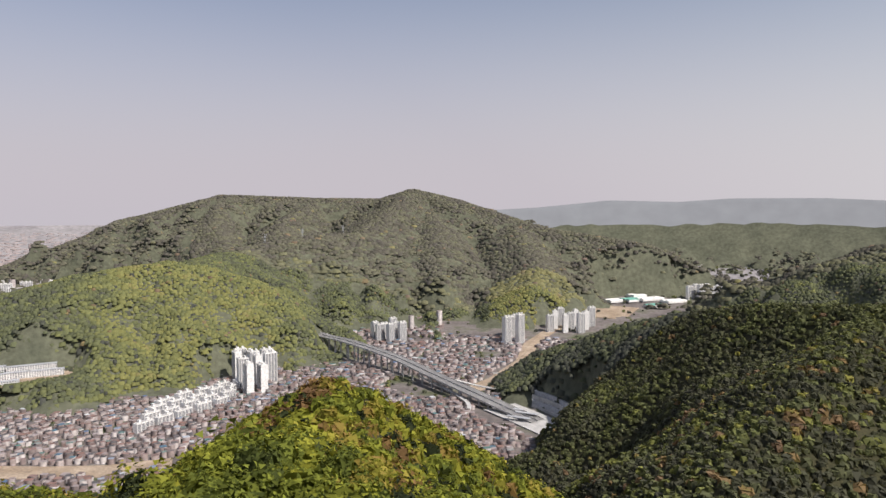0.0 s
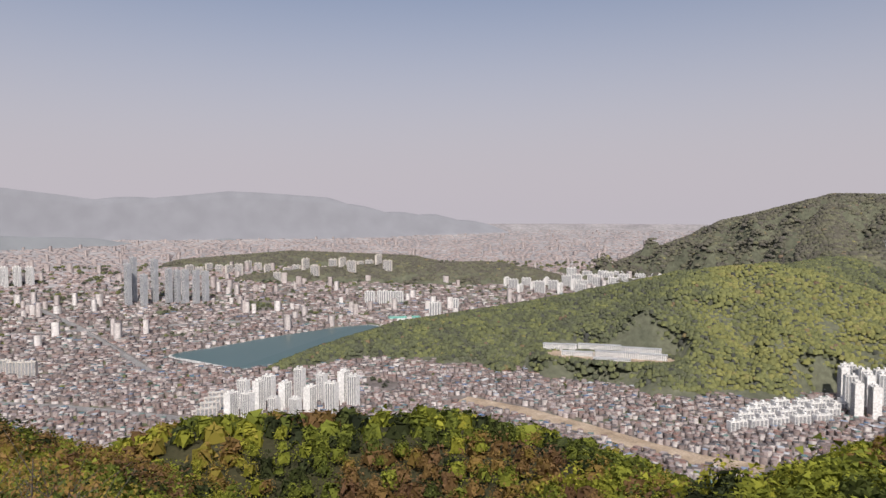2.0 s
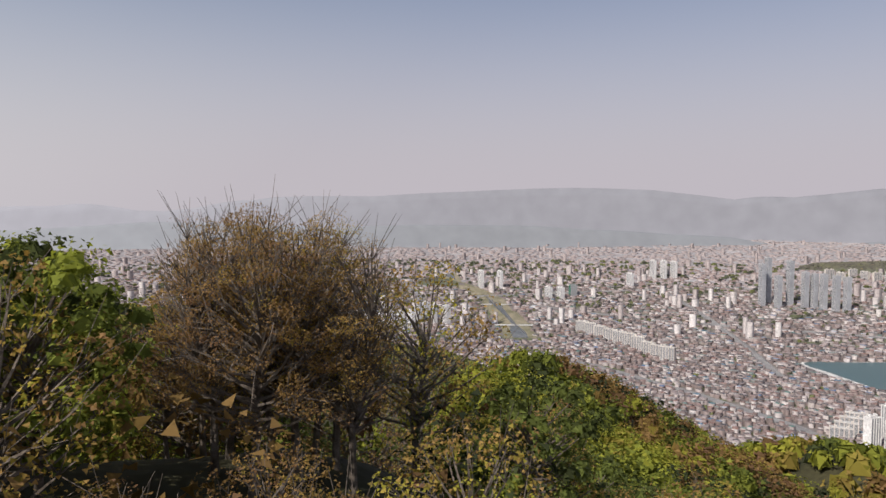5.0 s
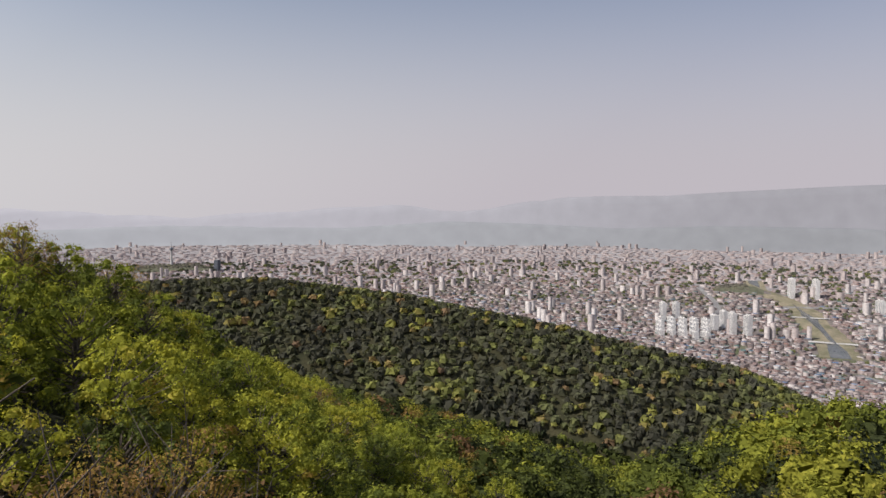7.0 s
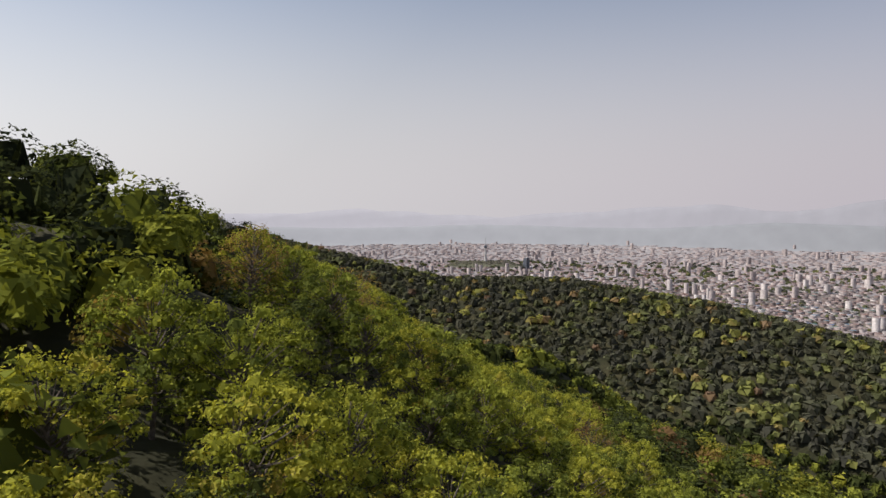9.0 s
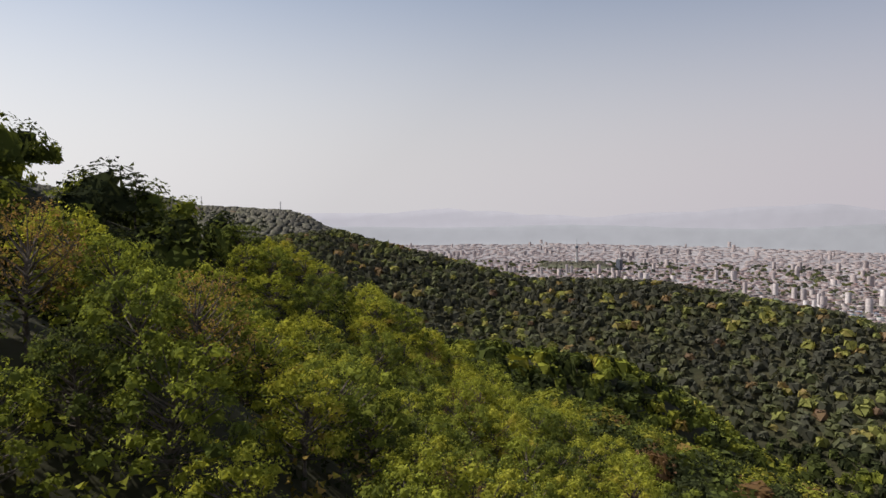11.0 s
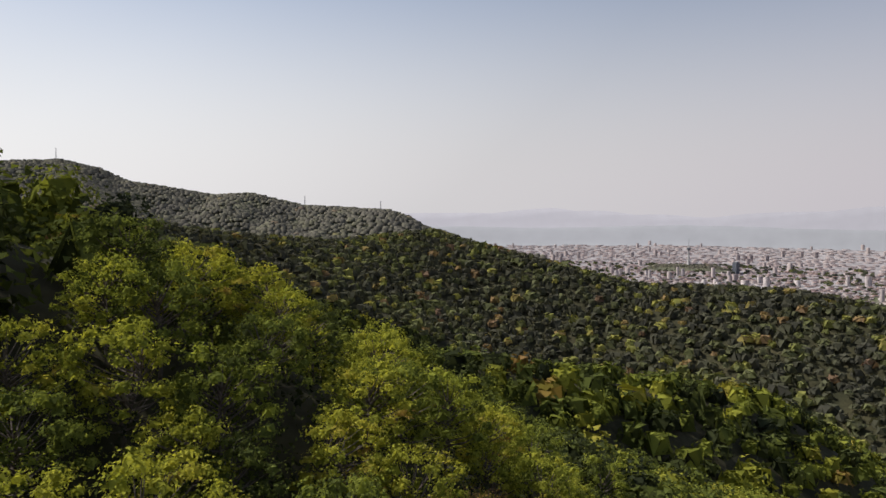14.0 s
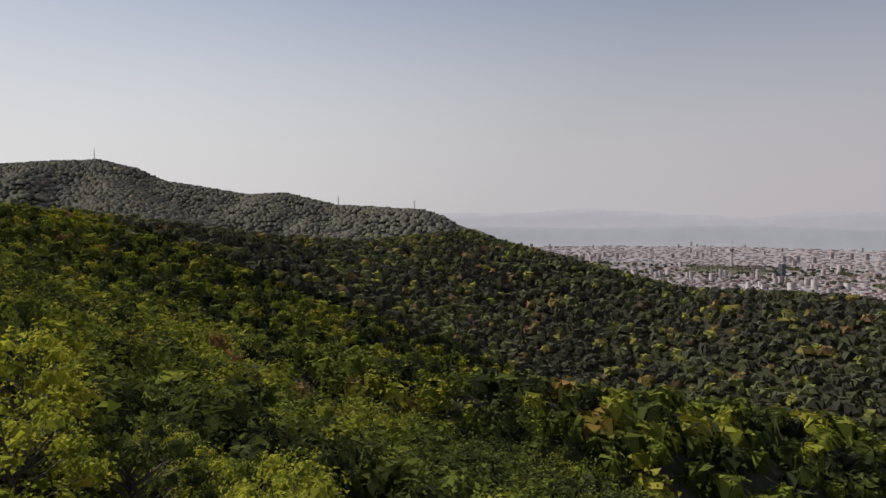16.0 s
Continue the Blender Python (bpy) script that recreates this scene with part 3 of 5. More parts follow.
def scatter(rng, r0, r1, gap, keep):
    """Plan points on a ring, one to a cell, jittered."""
    g = np.arange(-r1, r1 + gap, gap)
    x, y = np.meshgrid(g, g)
    x = x + gap * 0.5 * (np.round(y / gap) % 2)
    x, y = (x + rng.uniform(-0.38, 0.38, x.shape) * gap).ravel(), (y + rng.uniform(-0.38, 0.38, y.shape) * gap).ravel()
    r = np.hypot(x, y)
    az = np.degrees(np.arctan2(-x, y)) % 360
    m = (r >= r0) & (r < r1) & ((r < 60) | (az < 222) | (az > 318))
    x, y, r = x[m] + CX, y[m] + CY, r[m]
    m = keep(x, y, np.arctan2(CX - x, y - CY), r)
    return x[m], y[m]


WAY = [(0, 0), (-1, 0), (-9, 0), (-20.8, -1.4), (-30.8, -3.6), (-45.2, -9.8), (-57.1, -21.9), (-70.9, -43.9), (-78.5, -62.5), (-88.7, -89.7), (-92.4, -102.2)]


def off_way(x, y):
    best = np.full(np.shape(x), 1e9)
    for (ax, ay), (bx, by) in zip(WAY[:-1], WAY[1:]):
        ex, ey = bx - ax, by - ay
        u = np.clip(((x - ax) * ex + (y - ay) * ey) / (ex * ex + ey * ey + 1e-9), 0, 1)
        best = np.minimum(best, np.hypot(x - ax - u * ex, y - ay - u * ey))
    return best


NEAR = 23.0
CLEAR = [polar(37.6, 1785) + (42,), polar(35.2, 1775) + (54,), polar(32.4, 1765) + (54,), polar(30, 1770) + (40,), polar(-9.4, 1310) + (75,), polar(-6, 1400) + (85,),
         (-24.5, 50.5, 6.0), (-24.6, -7.4, 4.6)]    # (x, y, radius) kept free of trees and houses


# courses kept open: river, stream beds, motorway, avenues
RIVER = [polar(91.0, 2250), polar(91.3, 2420), polar(91.8, 2650), polar(92.8, 2900), polar(93.2, 3200), polar(94.8, 3600), polar(96.6, 4000), polar(96.8, 4500)]
WASH = [polar(46, 1500), polar(41, 1420), polar(36, 1330), polar(31, 1250), polar(27, 1210), polar(22, 1200)]
VALLEY = [polar(-2, 1560), polar(-4.5, 1680), polar(-6.8, 1900), polar(-7.4, 2150), polar(-9, 2400), polar(-11.5, 2700)]
MOTORWAY = [polar(11, 2060), polar(7.7, 1900), polar(4.0, 1750), polar(0.6, 1600), polar(-2.65, 1475), polar(-5.5, 1400)]
AVENUES = [[polar(90, 2050), polar(84, 1850), polar(77, 1650), polar(70, 1480), polar(64, 1320)], [polar(71, 1900), polar(73.5, 2300), polar(76, 2800), polar(79, 3600)],
           [polar(101, 2350), polar(99, 2800), polar(99.5, 3400), polar(101, 4200)], [polar(60, 2700), polar(72, 2650), polar(82, 2750), polar(90, 3050)],
           [polar(108, 3000), polar(100, 3250), polar(88, 3450), polar(78, 3900)]]
for course, half in [(RIVER, 66), (WASH, 32), (VALLEY, 30), (MOTORWAY, 30)] + [(a, 19) for a in AVENUES]:
    for (ax, ay), (bx, by) in zip(course[:-1], course[1:]):
        steps = max(2, int(math.hypot(bx - ax, by - ay) / max(half * 1.1, 26)))
        CLEAR += [(ax + (bx - ax) * q / steps, ay + (by - ay) * q / steps, half) for q in range(steps + 1)]


def free(x, y):
    ok = np.ones(np.shape(x), bool)
    for cx, cy, cr in CLEAR:
        ok &= np.hypot(x - cx, y - cy) > cr
    return ok


def woods(name, label, seed, r0, r1, gap, n, rad, size, mat, squeeze_it=False, lobes=4, core=0.72, keep=None, flat=1.0):
    rng = np.random.RandomState(seed)
    x, y = scatter(rng, r0, r1, gap, lambda x, y, a, r: free(x, y) & (off_way(x, y) > NEAR) if keep is None else keep(x, y, a, r) & free(x, y))
    z = land(x, y)
    m = z > 2.5
    x, y, z = x[m], y[m], z[m]
    t = species(x, y, rng)
    k = rng.uniform(0.62, 1.42, len(x)) * rad
    hi = k * rng.uniform(0.85, 1.2, len(x)) * np.where(t < 0.15, 1.25, 1.0) * flat
    top = TREE * rng.uniform(0.85, 1.12, len(x)) * min(1.0, rad / 3.3)
    c = np.stack([x, y, z + top - hi * 0.95], -1)
    if n == 0:
        v, f, tt = canopy(rng, c, k, hi, t)
    else:
        v, f, tt = leaf_cloud(rng, c, k, hi, n, k * size, t, lobes, core)
    if squeeze_it:
        v = np.stack(squeeze(v[:, 0], v[:, 1], v[:, 2]), -1)
    ob = mesh_object(name, v, [f], [mat], tint=tt, smooth=n == 0)
    return tagged(ob, label, "trees", kind="stuff")


woods("close_hillside_trees", "leafy spring trees close below the ridge", 10, 0, 190, 5.8, 330, 3.7, 0.072, M_WOODS, lobes=11, core=0.68,
      keep=lambda x, y, a, r: (off_way(x, y) > NEAR) & (off_way(x, y) < 80))
woods("hillside_trees", "dense spring wood of green and yellow-budding trees", 11, 0, 230, 5.9, 130, 4.2, 0.086, M_WOODS, lobes=9, core=0.60,
      keep=lambda x, y, a, r: off_way(x, y) >= 80)
woods("slope_trees", "dense mixed wood on the lower slopes", 12, 230, 520, 7.8, 40, 5.3, 0.155, M_WOODS, lobes=7, core=0.76)
SOUTH = (radians(140), radians(222))
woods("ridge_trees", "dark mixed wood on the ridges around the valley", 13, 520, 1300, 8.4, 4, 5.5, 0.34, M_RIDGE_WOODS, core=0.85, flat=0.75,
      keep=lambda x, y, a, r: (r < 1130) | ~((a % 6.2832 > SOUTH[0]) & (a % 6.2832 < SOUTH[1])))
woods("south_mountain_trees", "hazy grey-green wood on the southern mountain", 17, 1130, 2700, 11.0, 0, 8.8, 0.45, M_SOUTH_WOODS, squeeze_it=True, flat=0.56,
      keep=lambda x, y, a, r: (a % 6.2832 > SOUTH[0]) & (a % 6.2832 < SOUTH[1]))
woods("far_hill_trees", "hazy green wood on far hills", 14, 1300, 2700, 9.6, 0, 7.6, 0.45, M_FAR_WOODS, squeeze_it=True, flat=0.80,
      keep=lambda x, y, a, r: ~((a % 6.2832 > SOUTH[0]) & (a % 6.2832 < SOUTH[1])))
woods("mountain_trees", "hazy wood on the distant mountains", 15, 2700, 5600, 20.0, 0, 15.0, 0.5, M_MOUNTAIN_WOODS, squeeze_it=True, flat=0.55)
woods("undergrowth", "low leafy undergrowth between the near trees", 16, 0, 150, 3.3, 100, 2.0, 0.07, M_WOODS, lobes=6, core=0.0,
      keep=lambda x, y, a, r: off_way(x, y) <= NEAR + 1)

# ---------------------------------------------------------------- town
BOX_V = np.array([(-1, -1, 0), (1, -1, 0), (1, 1, 0), (-1, 1, 0), (-1, -1, 1), (1, -1, 1), (1, 1, 1), (-1, 1, 1)], float)
BOX_F = np.array([(0, 1, 5, 4), (1, 2, 6, 5), (2, 3, 7, 6), (3, 0, 4, 7), (4, 5, 6, 7)])


def blocks(name, label, category, x, y, w, d, h, turn, twall, troof, far=False):
    """Many houses in one mesh: x, y, half width, half depth, height, turn."""
    k = len(x)
    z = land(x, y) - 1.0
    v = BOX_V[None] * np.stack([w, d, h + 1.0], -1)[:, None]
    c, s = np.cos(turn)[:, None], np.sin(turn)[:, None]
    vx, vy = v[..., 0] * c - v[..., 1] * s + x[:, None], v[..., 0] * s + v[..., 1] * c + y[:, None]
    vz = v[..., 2] + z[:, None]
    vx, vy, vz = squeeze(vx, vy, vz)
    walls = np.stack([vx, vy, vz], -1)
    roofs = walls[:, 4:8]
    V = np.concatenate([walls.reshape(-1, 3), roofs.reshape(-1, 3)])
    o = (np.arange(k) * 8)[:, None, None]
    F1 = (BOX_F[None, :4] + o).reshape(-1, 4)
    F2 = (np.arange(4)[None] + (np.arange(k) * 4)[:, None] + 8 * k)
    T = np.concatenate([np.repeat(twall, 8), np.repeat(troof, 4)])
    ob = mesh_object(name, V, [F1, F2], [M_WALL, M_ROOF], tint=T, index=np.concatenate([np.zeros(len(F1)), np.ones(len(F2))]))
    return tagged(ob, label, category, kind="stuff")


LAKE = [polar(69.4, 2120), polar(68.3, 2020), polar(66, 1925), polar(63.4, 1865), polar(58, 1960), polar(54, 2120), polar(52.5, 2350), polar(53.6, 2490), polar(57, 2440), polar(62, 2300), polar(66, 2190)]


def lake_inside(x, y, grow=1.0):
    """Inside the lake's outline."""
    cx, cy = sum(p[0] for p in LAKE) / len(LAKE), sum(p[1] for p in LAKE) / len(LAKE)
    hit = np.zeros(np.shape(x), bool)
    for (ax, ay), (bx, by) in zip(LAKE, LAKE[1:] + LAKE[:1]):
        ax, ay, bx, by = cx + (ax - cx) * grow, cy + (ay - cy) * grow, cx + (bx - cx) * grow, cy + (by - cy) * grow
        cross = (ay > y) != (by > y)
        hit ^= cross & (x < (bx - ax) * (y - ay) / (by - ay + 1e-9) + ax)
    return hit


def town(seed):
    rng = np.random.RandomState(seed)
    X, Y, R = [], [], []
    r = 900.0
    while r < 15000:
        step = max(13.5, 0.0092 * r)
        n = int(2 * math.pi * r / step)
        a = (np.arange(n) + rng.uniform(0, 1)) * 2 * math.pi / n + rng.normal(0, 0.2, n) * 2 * math.pi / n
        rr = r + rng.normal(0, 0.15, n) * max(14.0, 2.4 * r * r / 508000)
        X.append(CX - np.sin(a) * rr)
        Y.append(CY + np.cos(a) * rr)
        R.append(rr)
        r += max(14.0, 2.4 * r * r / 508000)
    x, y, r = np.concatenate(X), np.concatenate(Y), np.concatenate(R)
    az = np.degrees(np.arctan2(-x, y)) % 360
    seen = ((az < 205) | (az > 325))
    park = lump(x, y, 420, 41) > np.where(r > 2500, 0.95, 0.85)
    m = seen & (land(x, y) < 2.5) & ~lake_inside(x, y, 1.08) & ~park & (rng.uniform(0, 1, len(x)) < 0.86) & free(x, y)
    m &= (az < 200) | (r < 2300)
    return x[m], y[m], r[m], rng


tx, ty, tr, rng = town(31)
cell = np.maximum(13.5, 0.0092 * tr)
tall = rng.uniform(0, 1, len(tx)) < np.where(tr > 2400, np.clip(0.01 + 0.15 * np.clip(lump(tx, ty, 900, 43), 0, 1) + (tr > 3800) * 0.02, 0, 1), 0)
tw = cell * rng.uniform(0.28, 0.46, len(tx))
td = np.minimum(cell * rng.uniform(0.28, 0.44, len(tx)), 30)
thh = np.where(tall, rng.uniform(28, 62, len(tx)), rng.uniform(5.0, 11.5, len(tx)) * np.clip(tr / 4000, 1, 1.25))
# far low houses evened in height, dropping shaded walls as haze would
thh = np.where(tall, thh, thh + (7.0 - thh) * np.clip((tr - 3600) / 1800, 0, 0.85))
tw, td = np.where(tall, np.minimum(tw, 15), tw), np.where(tall, 8.0, td)
turn = 0.5 * np.round(lump(tx, ty, 700, 44) * 3) + rng.normal(0, 0.05, len(tx)) + np.where(rng.uniform(0, 1, len(tx)) < 0.5, 0, math.pi / 2)
# haze painted by distance: wall and roof tints drawn to one tone
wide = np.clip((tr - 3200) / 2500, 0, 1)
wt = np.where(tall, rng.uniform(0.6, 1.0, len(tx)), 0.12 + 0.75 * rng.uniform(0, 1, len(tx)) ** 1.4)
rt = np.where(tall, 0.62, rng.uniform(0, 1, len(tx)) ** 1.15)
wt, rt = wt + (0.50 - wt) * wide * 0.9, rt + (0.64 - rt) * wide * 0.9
lo = ~tall
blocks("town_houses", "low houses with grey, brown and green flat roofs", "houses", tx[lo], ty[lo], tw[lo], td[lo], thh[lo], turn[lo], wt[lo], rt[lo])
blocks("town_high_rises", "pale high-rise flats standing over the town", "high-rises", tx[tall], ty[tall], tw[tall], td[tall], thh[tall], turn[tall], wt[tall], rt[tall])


# street and park trees between the houses
rng = np.random.RandomState(91)
gx, gy = scatter(rng, 1000, 5600, 34.0, lambda x, y, a, r: (rng.uniform(0, 1, len(x)) < np.where(lump(x, y, 420, 41) > 0.8, 0.75, 0.10)) & ~lake_inside(x, y, 1.1) & free(x, y))
gz = land(gx, gy)
low = (gz < 2) & (np.hypot(gx, gy) > 1150)
gx, gy, gz = gx[low], gy[low], gz[low]
gk = rng.uniform(5, 10, len(gx)) * np.clip(np.hypot(gx, gy) / 2600, 0.9, 2.0)
v, f, t = leaf_cloud(rng, np.stack([gx, gy, gz + gk * 0.6], -1), gk, gk * 0.7, 6, gk * 0.5, rng.uniform(0.1, 0.55, len(gx)), 3, 0.9)
v = np.stack(squeeze(v[:, 0], v[:, 1], v[:, 2]), -1)
tagged(mesh_object("town_trees", v, [f], [M_FAR_WOODS], tint=t), "scattered green trees and parks between the houses", "trees", kind="stuff")

# ---------------------------------------------------------------- apartments and landmarks
def ground_at(x, y):
    return float(land(np.array([x]), np.array([y]))[0])


def shrink(x, y):
    """Place and size factor of a true plan point in the drawn-in plan."""
    r = math.hypot(x - CX, y - CY)
    wx, wy, wz = (float(v) for v in squeeze(np.array([x]), np.array([y]), np.array([ground_at(x, y)])))
    f = 1.0 if r <= R0 else (R0 + RA * (r - R0) / (r - R0 + RA)) / r
    return wx, wy, wz, f


def stand(az, r, turn, sx=1.0, sy=1.0, sz=1.0, up=0.0):
    x, y = polar(az, r)
    wx, wy, wz, f = shrink(x, y)
    return Matrix.Translation((wx, wy, wz + up * f - 0.3)) @ Matrix.Rotation(radians(turn), 4, "Z") @ Matrix.Diagonal((f * sx, f * sy, f * sz, 1))


def apartment(label, w, d, h, mat, bays, roof_mat):
    """A block of flats: body with set-back stair cores, parapet roof, lift houses, a window strip to each bay and side."""
    root = new("apartment_building")
    tagged(root, label, "apartment building", "apartment buildings on the plain")
    bm = bmesh.new()
    side = []
    for k in range(bays + 1):
        x = -w / 2 + w * k / bays
        side += [(x - 0.7, d / 2), (x - 0.7, d / 2 + 1.3), (x + 0.7, d / 2 + 1.3), (x + 0.7, d / 2)]
    loop = [(-x, -y) for x, y in side] + side
    top = [bm.verts.new((x, y, h + 0.9)) for x, y in loop]
    low = [bm.verts.new((x, y, 0)) for x, y in loop]
    for k in range(len(loop)):
        bm.faces.new((low[k], low[(k + 1) % len(loop)], top[(k + 1) % len(loop)], top[k]))
    bm.faces.new(top)
    bmesh.ops.recalc_face_normals(bm, faces=bm.faces)
    part("body", bm, mat, root)
    bm = bmesh.new()
    box(bm, -w / 2 + 1.2, -d / 2 + 0.5, h + 0.91, w / 2 - 1.2, d / 2 - 0.5, h + 1.3)
    part("roof", bm, roof_mat, root, "grey flat concrete roof")
    for k in range(max(1, bays // 2)):
        x = -w / 2 + w * (k + 0.5) / max(1, bays // 2)
        bm = box(bmesh.new(), x - 2.6, -2.5, h + 1.3, x + 2.6, 3.0, h + 5.0)
        box(bm, x - 3.0, -2.9, h + 5.0, x + 3.0, 3.4, h + 5.6)
        part("lift_house", bm, mat, root)
    n = int(h / 2.9)
    for side in (-1, 1):
        for k in range(bays):
            x0, x1 = -w / 2 + w * k / bays + 1.3, -w / 2 + w * (k + 1) / bays - 1.3
            y = side * (d / 2 + 0.35)
            bm = box(bmesh.new(), x0, min(y, y - side * 0.6), 1.2, x1, max(y, y - side * 0.6), h - 1.0)
            part("window_strip", bm, M_STRIP, root, "stacked dark glazed balconies")
    return root


PROTO = {}


def flats(kind, az, r, turn, sx=1.0, sz=1.0):
    if kind not in PROTO:
        PROTO[kind] = apartment(*KINDS[kind])
        PROTO[kind].matrix_basis = stand(az, r, turn, sx, 1, sz)
        return PROTO[kind]
    return copy_thing(PROTO[kind], stand(az, r, turn, sx, 1, sz) @ Matrix.Diagonal([1 / v for v in PROTO[kind].scale] + [1]))


KINDS = {
    "white_tower": ("tall white block of flats with dark window strips", 30, 14, 74, M_WHITE, 4, M_CONCRETE),
    "white_slab": ("long white slab block of flats with balconies", 56, 12, 44, M_WHITE, 6, M_CONCRETE),
    "low_slab": ("low white terrace of flats on a slope", 40, 11, 22, M_WHITE, 4, M_CONCRETE),
    "beige_slab": ("beige slab block of flats with flat roof", 48, 12, 46, M_BEIGE, 5, M_CONCRETE),
    "grey_tower": ("slim grey glass residential tower", 30, 20, 165, M_GREY, 3, M_CONCRETE),
}
rng = np.random.RandomState(77)
# white towers under the green hill, and the low terraces in front
for k, (da, dr) in enumerate([(-1.4, 60), (-0.7, -20), (0.0, 70), (0.5, -40), (1.0, 20), (1.5, 90), (-1.1, 110), (0.3, 130), (1.2, 150), (-0.3, 30)]):
    flats("white_tower", 15.6 + da * 0.9, 1640 + dr, 35 + 90 * (k % 2), rng.uniform(0.7, 1.0), rng.uniform(0.85, 1.1))
for row in range(4):
    for k in range(5):
        flats("low_slab", 24.0 - k * 1.45 - row * 0.5, 1390 + row * 52 + k * 32, 62, 0.9, rng.uniform(0.9, 1.15))
# towers in the side valley
for da, dr in [(-1.0, 0), (-0.5, 40), (0.0, -20), (0.5, 30), (0.9, 0), (1.3, 50), (-0.2, 90)]:
    flats("white_tower", 4.4 + da, 2180 + dr, rng.uniform(20, 50), 0.75, rng.uniform(0.7, 0.85))
for da, dr in [(-0.5, 0), (0.1, 60), (0.6, -20), (-0.1, 120)]:
    flats("white_tower", -6.0 + da, 2160 + dr, 40, 0.85, rng.uniform(0.95, 1.25))
for k in range(9):
    flats("white_tower", -9.0 - 0.42 * k, 2380 + 70 * (k % 3), 20 + 70 * (k % 2), 0.8, rng.uniform(0.75, 0.95))
for k in range(7):
    flats("white_tower", -20.0 - 0.42 * k, 3420 + 60 * (k % 2), 25, 1.0, rng.uniform(0.8, 1.0))
# white group before the lake
for k, (da, dr) in enumerate([(4.7, 0), (3.7, 70), (3.4, -70), (2.5, 20), (1.7, 100), (1.3, -50), (0.4, 40), (-0.4, -80), (-0.8, 110), (-1.6, 10), (-2.6, 80), (-3.4, 0), (-4.4, 70), (-5.2, 30)]):
    flats("white_tower", 60.4 + da, 1410 + dr, 25 + 90 * (k % 3 == 0), rng.uniform(0.6, 0.8), rng.uniform(0.72, 1.0))
for k in range(4):
    flats("beige_slab", 67 - 0.3 * k, 1430 + 40 * k, 70, 0.8, 0.55)
# far white estate behind the green hill
for k in range(30):
    if ground_at(*polar(24.5 + 0.42 * k, 4100 + 260 * (k % 3) - 14 * k)) < 12:
        flats("white_slab", 24.5 + 0.42 * k, 4100 + 260 * (k % 3) - 14 * k, 20 + 20 * (k % 2), 1.0, rng.uniform(1.0, 1.5))
for k in range(12):
    flats("white_slab", 36.0 + 0.55 * k, 3500 + 160 * (k % 3), 20 + 90 * (k % 2), 0.9, rng.uniform(0.9, 1.4))
# slim towers north of the lake
for az, r, h in [(72.3, 3300, 1.12), (71.9, 3420, 1.25), (71.2, 3250, 0.85), (70.4, 3380, 1.2), (69.4, 3300, 0.95), (68.8, 3330, 0.9), (68.2, 3300, 0.92), (67.4, 3280, 0.9), (66.7, 3270, 0.88)]:
    flats("grey_tower", az, r, 20, 0.72, h)
# estates along the river and in the town
for k in range(10):
    flats("beige_slab", 79.2 + 0.75 * k, 1980 + 46 * k, 55, 0.85, rng.uniform(0.8, 1.0))
for az, r, h in [(97.2, 2480, 1.0), (98.3, 2500, 1.05), (98.9, 2620, 0.9), (99.6, 2560, 0.8), (103.4, 2750, 0.95), (102.4, 2800, 0.9)]:
    flats("white_tower", az, r, 40, 0.9, h)
for row in range(4):
    for k in range(5):
        flats("low_slab", 100.2 + 0.85 * k, 2420 + 95 * row, 40, 1.0, 1.0)
for az, r, h in [(92.6, 3700, 1.25), (94.2, 3700, 1.25), (87.6, 3300, 0.75), (88.6, 3300, 0.75), (48.2, 2560, 1.0), (46.6, 2900, 0.6), (53.6, 3050, 0.8), (52.6, 3060, 0.8), (52.0, 3080, 0.75), (51.2, 3100, 0.7), (82.0, 3900, 1.0), (80.2, 4400, 1.5), (79.4, 4400, 1.5), (78.6, 4450, 1.4)]:
    flats("white_tower", az, r, 30, 1.4, h)
for k in range(22):
    flats("beige_slab", 52 + 0.75 * k, 4150 + 130 * (k % 4) + (k > 12) * 500, 20 + 90 * (k % 2), 1.2, rng.uniform(1.0, 1.5))

# building wrapped in green net
root = tagged(new("shrouded_building"), "unfinished tower wrapped in dark green netting", "building")
bm = box(bmesh.new(), -20, -16, 0, 20, 16, 54)
part("netting", bm, M_GREENNET, root)
bm = bmesh.new()
for x in (-20.4, -7, 7, 20.4):
    box(bm, x - 0.5, -16.6, 0, x + 0.5, 16.6, 57)
part("scaffold", bm, M_STEEL, root)
root.matrix_basis = stand(86.6, 3400, 10)
# dark glass office far across the plain
root = tagged(new("office_block"), "dark blue-grey glass office block on the plain", "office building")
part("body", box(bmesh.new(), -22, -14, 0, 22, 14, 78), M_GLASS, root)
part("plant_room", box(bmesh.new(), -9, -8, 78, 9, 8, 83), M_CONCRETE, root)
root.matrix_basis = stand(139.5, 5000, 20)


def ring(bm, z, r, n=12, x=0.0, y=0.0):
    return [bm.verts.new((x + r * math.cos(6.2832 * k / n), y + r * math.sin(6.2832 * k / n), z)) for k in range(n)]


def lathe(bm, rows, n=12, x=0.0, y=0.0):
    rs = [ring(bm, z, r, n, x, y) for z, r in rows]
    for a, b in zip(rs[:-1], rs[1:]):
        for k in range(n):
            bm.faces.new((a[k], a[(k + 1) % n], b[(k + 1) % n], b[k]))
    bm.faces.new(rs[-1])
    bm.faces.new(rs[0][::-1])
    return bm


